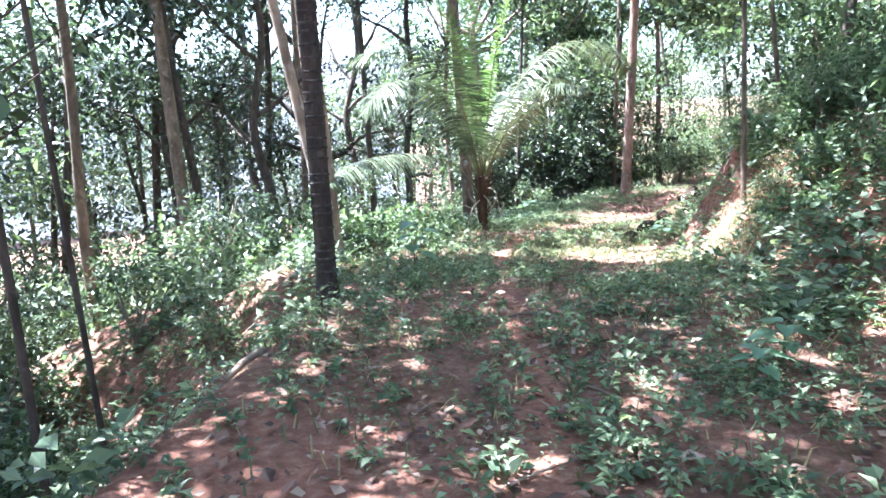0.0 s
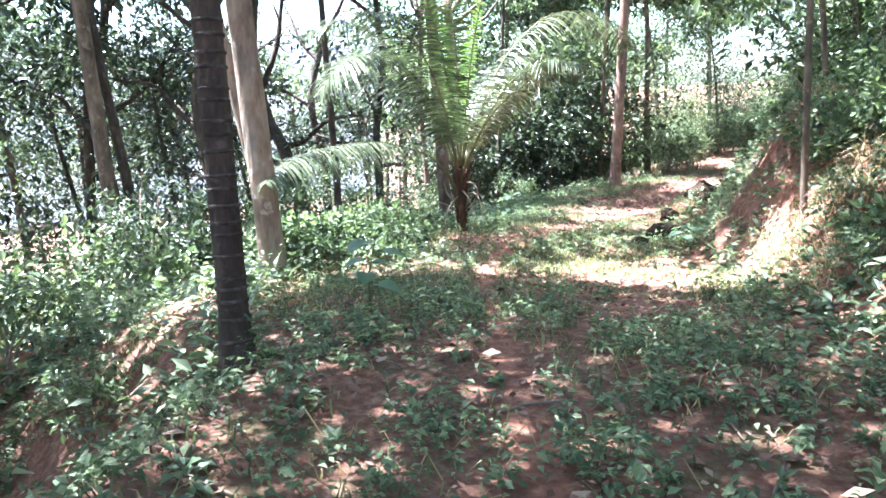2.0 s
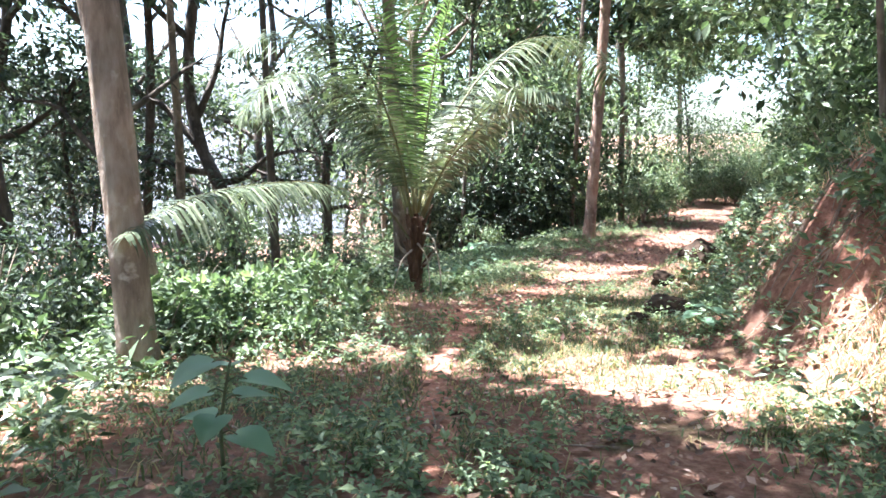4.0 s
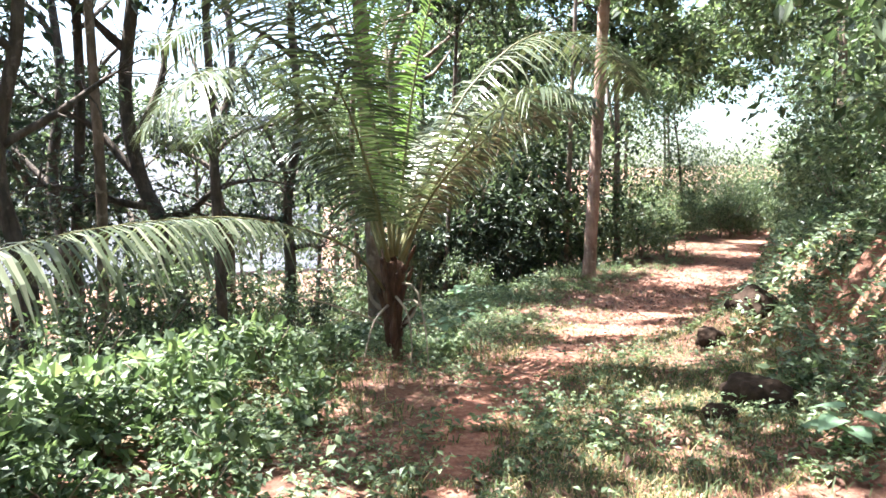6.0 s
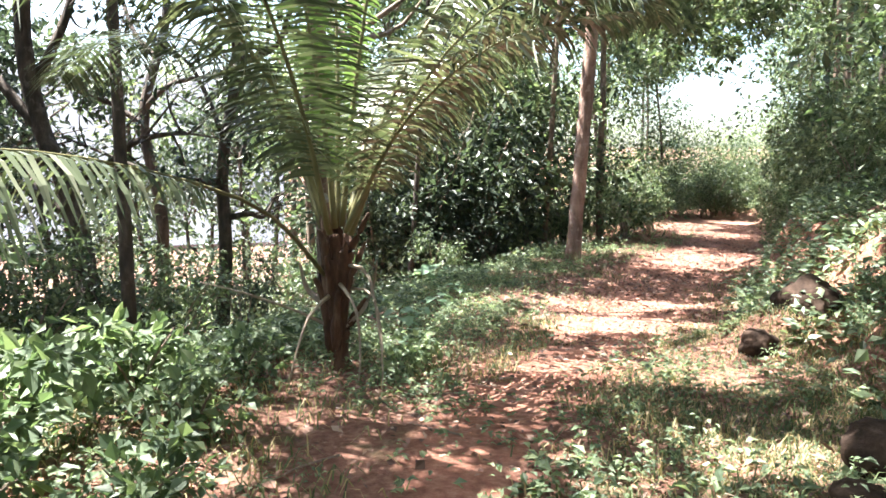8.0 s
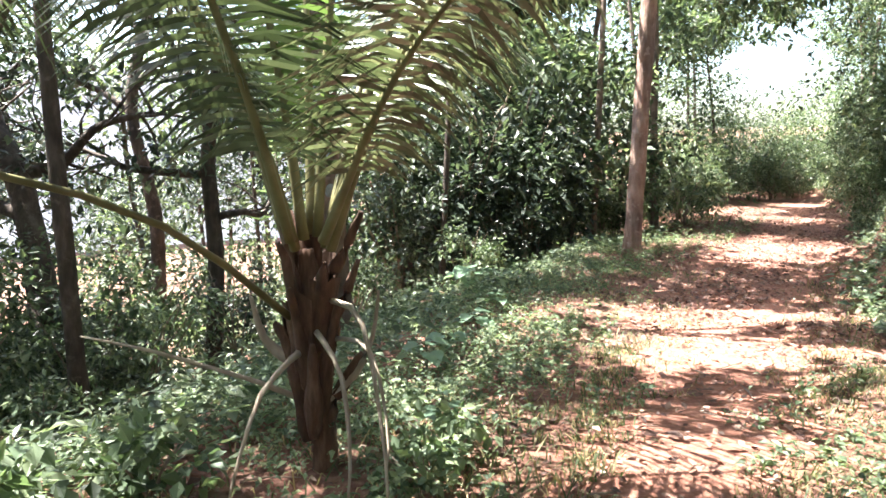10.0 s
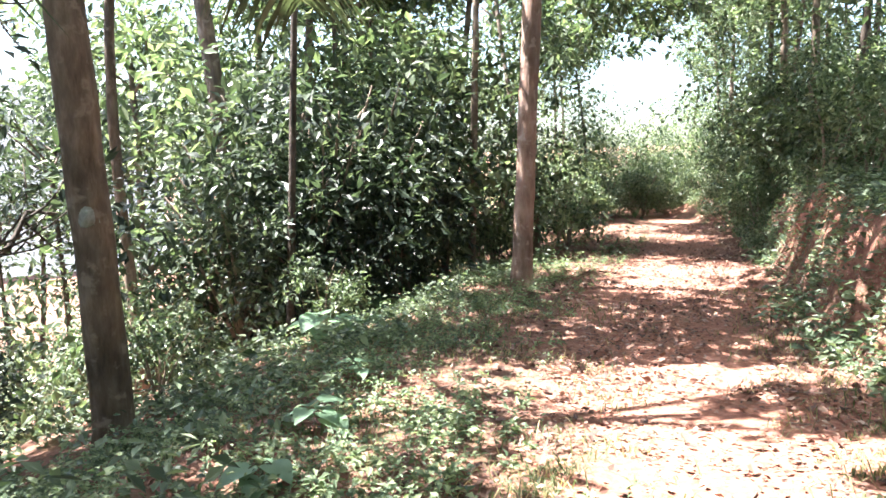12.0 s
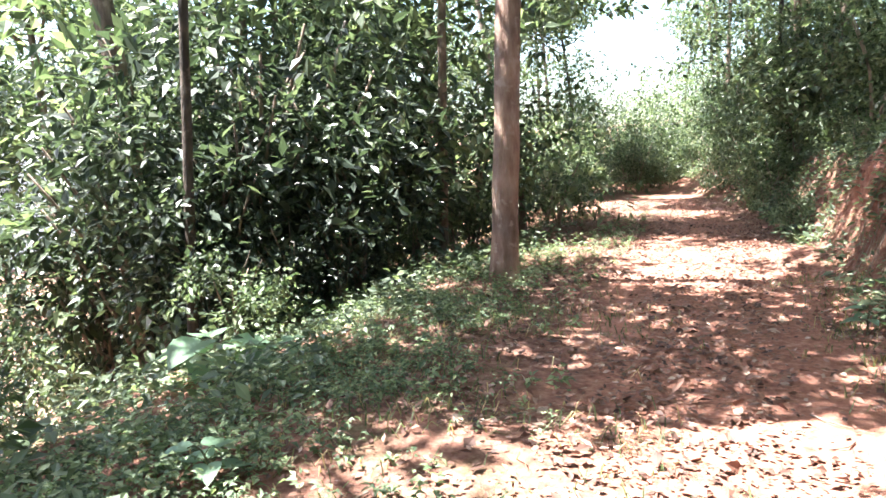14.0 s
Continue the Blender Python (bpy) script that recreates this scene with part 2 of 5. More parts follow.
def leaves(pos, way, up, length, width, fold=0.25, droop=0.15, wide_at=0.45):
    """Pointed, folded leaves: six corners and four triangles each. Returns corners and triangles."""
    n = len(pos)
    way = unit(way)
    sidew = unit(np.cross(way, up))
    nrm = np.cross(sidew, way)
    L, W = np.broadcast_to(length, n)[:, None], np.broadcast_to(width, n)[:, None]
    p0 = pos
    mid = pos + way * L * wide_at
    tip = pos + way * L - nrm * L * droop
    a = mid + sidew * W * 0.5 + nrm * W * fold
    b = mid - sidew * W * 0.5 + nrm * W * fold
    v = np.stack([p0, a, tip, b, mid], 1).reshape(-1, 3)
    k = (np.arange(n) * 5)[:, None]
    t = np.concatenate([k + [0, 4, 1], k + [1, 4, 2], k + [0, 3, 4], k + [3, 2, 4]], 1).reshape(-1, 3)
    return v, t


def flat_leaves(pos, way, up, length, width, fold=0.2):
    """The cheaper leaf for crowns: four corners, two triangles, folded along the middle."""
    n = len(pos)
    way = unit(way)
    sidew = unit(np.cross(way, up))
    nrm = np.cross(sidew, way)
    L, W = np.broadcast_to(length, n)[:, None], np.broadcast_to(width, n)[:, None]
    mid = pos + way * L * 0.45
    v = np.stack([pos, mid + sidew * W * 0.5 + nrm * W * fold, pos + way * L, mid - sidew * W * 0.5 + nrm * W * fold], 1).reshape(-1, 3)
    k = (np.arange(n) * 4)[:, None]
    t = np.concatenate([k + [0, 2, 1], k + [0, 3, 2]], 1).reshape(-1, 3)
    return v, t


def join(parts):
    vs, ts, o = [], [], 0
    for v, t in parts:
        vs.append(v)
        ts.append(t + o)
        o += len(v)
    return np.concatenate(vs), np.concatenate(ts)


def tube(points, radii, seg=8, rough=0.0, rng=None, cap=True):
    """A round limb along points; triangles only."""
    pts = np.asarray(points, float)
    n = len(pts)
    radii = np.broadcast_to(radii, n)
    d = unit(np.gradient(pts, axis=0))
    ref = np.where(np.abs(d[:, 2:3]) > 0.9, [[1.0, 0, 0]], [[0, 0, 1.0]])
    u = unit(np.cross(d, ref))
    w = np.cross(d, u)
    ang = np.arange(seg) * 2 * np.pi / seg
    r = radii[:, None] * np.ones(seg)
    if rough and rng is not None:
        r = r * (1 + rng.normal(0, rough, (n, seg)))
    v = pts[:, None] + (np.cos(ang)[None, :, None] * u[:, None] + np.sin(ang)[None, :, None] * w[:, None]) * r[:, :, None]
    i, j = np.meshgrid(np.arange(n - 1), np.arange(seg), indexing="ij")
    a, b = i * seg + j, i * seg + (j + 1) % seg
    t = np.concatenate([np.stack([a, b, b + seg], -1).reshape(-1, 3), np.stack([a, b + seg, a + seg], -1).reshape(-1, 3)])
    v = np.concatenate([v.reshape(-1, 3), pts[:1], pts[-1:]])
    if cap:
        j = np.arange(seg)
        c0 = np.stack([np.full(seg, n * seg), (j + 1) % seg, j], -1)
        c1 = np.stack([np.full(seg, n * seg + 1), (n - 1) * seg + j, (n - 1) * seg + (j + 1) % seg], -1)
        t = np.concatenate([t, c0, c1])
    return v, t


def spline(ctrl, n):
    """A smooth line through the control points."""
    c = np.asarray(ctrl, float)
    s = np.linspace(0, 1, len(c))
    q = np.linspace(0, 1, n)
    if len(c) < 3:
        return np.stack([np.interp(q, s, c[:, k]) for k in range(3)], 1)
    out = []
    for x in q:
        k = min(int(x * (len(c) - 1)), len(c) - 2)
        f = x * (len(c) - 1) - k
        p0, p1, p2, p3 = c[max(k - 1, 0)], c[k], c[k + 1], c[min(k + 2, len(c) - 1)]
        out.append(0.5 * (2 * p1 + (p2 - p0) * f + (2 * p0 - 5 * p1 + 4 * p2 - p3) * f * f + (3 * p1 - p0 - 3 * p2 + p3) * f ** 3))
    return np.array(out)


def ball(rng, n):
    return unit(rng.normal(size=(n, 3))) * rng.random((n, 1)) ** (1 / 3)


def clump(rng, centre, radius, n, size, droop=0.5, flat=0.7, wide=0.4):
    """A spray of leaves round a twig's end."""
    p = ball(rng, n) * radius * np.array([1, 1, flat])
    way = unit(p + rng.normal(0, 0.35 * radius, (n, 3))) + np.array([0, 0, -droop]) * rng.random((n, 1)) + rng.normal(0, 0.3, (n, 3))
    up = np.array([0, 0, 1.0]) + rng.normal(0, 0.45, (n, 3))
    s = size * (0.6 + 0.8 * rng.random(n))
    return flat_leaves(p + centre, way, up, s, s * (wide + 0.15 * rng.random(n)))


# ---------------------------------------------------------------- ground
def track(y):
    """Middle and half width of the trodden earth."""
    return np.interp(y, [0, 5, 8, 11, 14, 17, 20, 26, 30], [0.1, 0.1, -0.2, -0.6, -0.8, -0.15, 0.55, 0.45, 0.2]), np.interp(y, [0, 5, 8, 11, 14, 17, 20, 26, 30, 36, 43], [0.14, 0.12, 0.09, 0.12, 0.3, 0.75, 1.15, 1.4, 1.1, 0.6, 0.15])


def build_ground():
    near_x = np.arange(-9, 18, 0.16)
    near_y = np.arange(-4, 46, 0.16)
    far = np.array([1.2, 3, 6, 11, 18, 30, 60, 130, 300, 800])
    xs = np.concatenate([near_x[0] - far[::-1], near_x, near_x[-1] + far])
    ys = np.concatenate([near_y[0] - far[::-1], near_y, near_y[-1] + far])
    X, Y = np.meshgrid(xs, ys)
    Z = ground_z(X, Y)
    v = np.stack([X, Y, Z], -1).reshape(-1, 3)
    nx, ny = len(xs), len(ys)
    i, j = np.meshgrid(np.arange(ny - 1), np.arange(nx - 1), indexing="ij")
    a = i * nx + j
    me = mesh_arrays("ground", v, np.stack([a, a + 1, a + nx + 1, a + nx], -1).reshape(-1, 4), M_SOIL, smooth=True)
    s = side(v[:, 0], v[:, 1])
    mid, half = track(v[:, 1])
    bare = np.clip(1.15 - np.abs(s - mid) / (1.5 * half), 0, 1)
    bare = np.maximum(bare, 0.85 * np.exp(-((v[:, 0] + 0.8) / 1.2) ** 2 - ((v[:, 1] - 3.0) / 1.9) ** 2))
    cut = np.clip((s - 2.0) / 0.5, 0, 1) * np.clip((3.6 - s) / 0.6, 0, 1) * 0.55 * (v[:, 1] < 28.5)
    # paler bare earth laid under the sun patches to make them brighter
    for gx, gy, rad in ((2.3, 10.9, 1.1), (3.2, 9.9, 0.8), (3.9, 16.9, 0.8), (5.4, 19.4, 1.0), (-1.6, 9.6, 0.8)):
        bare = np.maximum(bare, 0.85 * np.exp(-((v[:, 0] - gx) ** 2 + (v[:, 1] - gy) ** 2) / rad ** 2))
    at = me.attributes.new("trodden", "FLOAT", "POINT")
    at.data.foreach_set("value", np.maximum(bare, cut).astype(np.float32))
    tagged(new("ground", me), "red laterite forest floor with trodden path and mossy verges", "ground", kind="structure")


build_ground()


def haze_backdrop():
    """Glowing curved backdrop that stands in for the bright haze across the valley."""
    m, nt, p, out = nodes_of("haze_glow")
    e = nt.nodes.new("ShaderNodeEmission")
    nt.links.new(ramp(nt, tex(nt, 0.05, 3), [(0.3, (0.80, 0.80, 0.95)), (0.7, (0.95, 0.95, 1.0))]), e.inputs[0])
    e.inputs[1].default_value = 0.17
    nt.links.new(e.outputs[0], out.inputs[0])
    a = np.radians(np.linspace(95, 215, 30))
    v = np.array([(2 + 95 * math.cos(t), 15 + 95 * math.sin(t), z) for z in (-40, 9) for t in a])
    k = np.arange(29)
    tagged(new("backdrop", mesh_arrays("backdrop", v, np.stack([k, k + 1, k + 31, k + 30], 1), m)), "glowing backdrop standing in for bright haze over the valley", "distance", kind="structure")


haze_backdrop()

# spots kept clear of crowns for sun patches: place, height over ground there, width
GLADES = [(2.5, 10.9, 0, 0.9), (3.2, 9.8, 0, 0.8), (1.7, 11.2, 0, 0.6), (-1.7, 9.7, 0, 0.7), (2.4, 17.0, 0, 0.3),
          (3.4, 18.8, 0, 0.5), (4.6, 19.0, 0, 0.6), (5.8, 19.0, 0, 0.6), (4.6, 21.7, 0, 0.55), (5.4, 21.5, 0, 0.6), (6.2, 21.2, 0, 0.6), (10.5, 28.6, 0, 0.7), (11.6, 30.4, 0, 0.8), (9.3, 26.2, 0, 0.6),
          (7.1, 20.9, 0, 0.6), (9.9, 27.4, 0, 0.8), (9.2, 26.6, 0, 0.45), (11.0, 27.8, 0, 0.6), (12.2, 28.3, 0, 0.7), (8.7, 25.6, 0, 0.4),
          (15.2, 35.5, 0, 1.0), (3.6, 15.9, 0, 0.6), (-2.2, 13.0, 0, 0.8), (3.0, 14.2, 0, 0.5), (-0.8, 12.8, 0.7, 0.9),
          (-0.1, 11.5, 0.2, 0.6), (-1.2, 14.4, 2.0, 0.9), (-1.7, 13.0, 1.6, 0.7), (3.2, 17.5, 4.0, 0.9), (-1.2, 15.2, 3.5, 0.8),
          (-1.9, 11.3, 2.0, 0.7), (0.8, 16.4, 3.0, 1.0), (2.3, 16.5, 3.2, 0.8), (3.8, 30.0, 5.0, 0.5), (-0.4, 15.4, 0.3, 0.7), 
          (-0.9, 21.0, 0.5, 0.8), (8.0, 31.0, 4.0, 1.5),
          (14, 40, 3.0, 2.0), (0.2, 27.4, 0.8, 0.9), (2.0, 30.2, 3.0, 1.0), (4.2, 30.4, 3.4, 0.6), (0.6, 31.5, 3.0, 0.9), (-4.6, 11.5, 1.5, 0.4), (-6.0, 14.5, 2.0, 1.2), (3.1, 13.2, 0, 0.3), (2.2, 12.6, 0, 0.2), (1.7, 13.7, 0, 0.3), (3.6, 12.2, 0, 0.15), (1.9, 18.6, 0.1, 0.3), (2.4, 19.8, 0.1, 0.25), (1.4, 17.4, 0.1, 0.3), (3.3, 21.4, 0.1, 0.35), (2.7, 20.3, 0.1, 0.25), (3.6, 22.4, 0.1, 0.3), (-0.2, 15.0, 0.3, 0.4), (0.3, 14.2, 0.3, 0.3), (2.3, 16.2, 0, 0.45), (2.9, 16.9, 0, 0.5), (4.2, 20.3, 0, 0.35), (5.1, 20.4, 0, 0.4), (10.0, 29.4, 0, 0.6), (8.6, 26.8, 0, 0.45), (5.6, 14.0, 1.0, 0.6), (6.3, 18.2, 2.0, 0.8), (-0.6, 27.2, 1.0, 1.1), (-1.0, 24.5, 1.0, 1.0), (12.5, 36, 3.0, 1.5), (18.5, 42, 3, 1.5), (-1.0, 18.2, 0.8, 0.9), (0.5, 3.6, 0, 0.0), (1.7, 5.0, 0, 0.05), (-0.9, 6.3, 0, 0.05), (2.5, 6.9, 0, 0.1), (0.4, 7.3, 0, 0.05), (3.2, 4.6, 0.3, 0.1),
          (-0.6, 4.7, 0, 0.0), (1.2, 8.6, 0, 0.0)]


def sun_foot(x, y, h):
    """Where the sun's ray through a point h over the ground at x, y lands."""
    k = h / SUN.z
    return x - SUN.x * k, y - SUN.y * k


FEET = [(*sun_foot(x, y, h), r) for x, y, h, r in GLADES]


def shaded(c):
    """Whether a clump at c leaves the openings free."""
    x, y = sun_foot(c[0], c[1], c[2] - gz(c[0], c[1]))
    # crowns thinned on the slope side so that sun reaches it
    if float(side(x, y)) < (-2.6 if y > 12 else -4.2) and math.sin(3.1 * x + 5.3 * y) > (-0.5 if y > 12 else 0.35):
        return False
    return all(math.hypot(x - a, y - b) > r + 0.5 for a, b, r in FEET)


# ---------------------------------------------------------------- trees
def thing(name, x, y, z=None):
    e = new(name)
    e.empty_display_size = 0.2
    e.location = (x, y, gz(x, y) - 0.02 if z is None else z)
    return e


def limbs(rng, top, r, reach, n, rise=0.6):
    out, ends = [], []
    for k in range(n):
        a = rng.random() * 6.28 if n > 2 else k * 3.1 + rng.random()
        s = np.array(top) - np.array([0, 0, rng.random() * reach * 0.5])
        e = s + np.array([math.cos(a), math.sin(a), rise + 0.5 * rng.random()]) * reach * (0.6 + 0.5 * rng.random())
        m = (s + e) / 2 + rng.normal(0, reach * 0.1, 3)
        pts = spline([s, m, e], 6)
        out.append(tube(pts, np.linspace(r * 0.55, r * 0.12, 6), 5))
        ends.append(pts)
    return out, ends


def forest_tree(name, x, y, lean, height, r0, r1, bark, seed, crown_r=3.2, crown_n=34, leaf=0.17, per=90, label="", category="tree",
                low=0.0, material=None, filtered=True, bend=0.0, spread_low=0.7):
    """A tall tree: tapering trunk with limbs, and a crown of many sprays with gaps. lean: how far its top stands off its foot."""
    rng = np.random.default_rng(seed)
    t = thing(name, x, y)
    base = np.array(t.location)
    n = 26
    q = np.linspace(0, 1, n)
    pts = np.stack([lean[0] * q + bend * np.sin(q * 5 + seed) * q, lean[1] * q + bend * np.cos(q * 4 + seed) * q, height * q - 0.15 * (1 - q)], 1)
    rad = r0 + (r1 - r0) * q + r0 * 0.35 * np.exp(-q * height / 0.25)
    trunk = [tube(pts, rad, 14, 0.035, rng)]
    lb, ends = limbs(rng, pts[-1], r1 * 1.3, crown_r * 0.8, 6)
    me = mesh_arrays("trunk", *join(trunk + lb), bark, smooth=True)
    part("trunk", me, t)
    cl = []
    tries = 0
    while len(cl) < crown_n and tries < crown_n * 4:
        tries += 1
        c = ball(rng, 1)[0] * np.array([crown_r, crown_r, crown_r * 0.55]) + pts[-1] + np.array([0, 0, crown_r * 0.25])
        if not filtered or shaded(c + base):
            cl.append(clump(rng, c, 0.55 + 0.35 * rng.random(), per, leaf))
    for k in range(int(low)):
        h = rng.uniform(0.12, 0.9)
        c = pts[int(h * (n - 1))] + np.append(rng.normal(0, spread_low, 2), 0)
        if not filtered or shaded(c + base):
            cl.append(clump(rng, c, 0.4 + 0.2 * spread_low, int(per * 0.7), leaf * 0.85))
    if cl:
        part("crown", mesh_arrays("crown", *join(cl), material or M_TREE), t)
    return tagged(t, label, category)


def ringed_palm(x, y, lean, height, seed):
    rng = np.random.default_rng(seed)
    t = thing("areca_palm", x, y)
    base = np.array(t.location)
    n = 60
    q = np.linspace(0, 1, n)
    pts = np.stack([lean[0] * q, lean[1] * q, height * q - 0.1 * (1 - q)], 1)
    rad = 0.094 - 0.014 * q + 0.06 * np.exp(-q * height / 0.18)
    part("trunk", mesh_arrays("trunk", *tube(pts, rad, 16, 0.02, rng), M_ARECA, smooth=True), t)
    h = 0.18
    while h < 5.2:
        k = h / height
        r = float(np.interp(k, q, rad))
        c = np.array([lean[0] * k, lean[1] * k, h])
        tilt = np.array([lean[0] / height, lean[1] / height, 1.0])
        v, tr = tube(np.array([c - tilt * 0.012, c - tilt * 0.004, c + tilt * 0.006, c + tilt * 0.012]), [r * 1.0, r * 1.09, r * 1.08, r], 16, 0.03, rng, cap=False)
        part("leaf_scar", mesh_arrays("leaf_scar", v, tr, M_SCAR, smooth=True), t)
        h += rng.uniform(0.07, 0.15)
    cl = []
    for k in range(9):
        a = k * 0.72
        c = pts[-1]
        tip = c + np.array([math.cos(a) * 1.7, math.sin(a) * 1.7, 0.3 * math.sin(k)])
        if shaded(base + (c + tip) / 2):
            cl.append(frond_arrays(rng, c, tip, 0.8, 26, 0.5, rise=0.5)[1])
    if cl:
        part("crown", mesh_arrays("crown", *join(cl), M_FROND), t)
    return tagged(t, "dark slender areca palm trunk with pale leaf-scar rings", "palm")


def frond_arrays(rng, base, tip, lift, pairs, leaflet, width=0.028, hang=0.5, stalk=0.15, thick=0.029, rise=1.25, line=None):
    """A feather palm leaf: the stalk's tube, and its leaflets as narrow bent blades."""
    q = np.linspace(0, 1, 18)[:, None]
    if line is None:
        base, tip = np.asarray(base, float), np.asarray(tip, float)
        c1 = base + (tip - base) * 0.03 + np.array([0, 0, rise])
        c2 = base * 0.5 + tip * 0.5 + np.array([0, 0, lift])
        line = base * (1 - q) ** 3 + 3 * c1 * q * (1 - q) ** 2 + 3 * c2 * q * q * (1 - q) + tip * q ** 3
    else:
        line = spline(line, 18)
    stem = tube(line, thick * (0.1 + 0.9 * (1 - q[:, 0]) ** 1.6), 7)
    u = np.linspace(stalk, 0.995, pairs)
    c = np.stack([np.interp(u, q[:, 0], line[:, k]) for k in range(3)], 1)
    d = unit(np.stack([np.gradient(c[:, k]) for k in range(3)], 1))
    s = unit(np.cross(d, [0, 0, 1.0]))
    up = np.cross(s, d)
    vs = []
    prof = np.sin(np.clip((u - stalk) / (1 - stalk), 0, 1) * math.pi * 0.86 + 0.32) ** 0.8
    for sign in (-1, 1):
        ln = leaflet * prof * (0.85 + 0.3 * rng.random(pairs))
        fwd = 0.12 + 0.45 * u ** 2
        w = unit(s * sign + d * fwd[:, None] + up * (0.12 + 0.12 * rng.normal(size=pairs))[:, None] + rng.normal(0, 0.06, (pairs, 3)))
        down = np.array([0, 0, -1.0])
        sag = hang * (0.75 + 0.5 * rng.random(pairs))
        wd = width * (0.7 + 0.5 * rng.random(pairs))
        acr = unit(np.cross(w, up)) * wd[:, None]
        rows = []
        for f, g in ((0.0, 0.5), (0.3, 1.0), (0.65, 0.8)):
            p = c + w * (ln * f)[:, None] + down * (ln * sag * f * f)[:, None]
            rows += [p - acr * g / 2, p + acr * g / 2]
        rows.append(c + w * ln[:, None] * 0.98 + down * (ln * sag)[:, None])
        v = np.stack(rows, 1).reshape(-1, 3)
        k = (np.arange(pairs) * 7)[:, None]
        t = np.concatenate([k + [0, 1, 3], k + [0, 3, 2], k + [2, 3, 5], k + [2, 5, 4], k + [4, 5, 6]], 1).reshape(-1, 3)
        vs.append((v, t))
    return stem, join(vs)


def frond(parent, rng, line, pairs=110, leaflet=0.9, material=None, label="", **more):
    stem, blades = frond_arrays(rng, None, None, 0, pairs, leaflet, line=line, **more)
    f = part("frond", mesh_arrays("frond", *stem, M_RACHIS, smooth=True), parent, label)
    part("blade", mesh_arrays("blade", *blades, material or M_FROND), f)


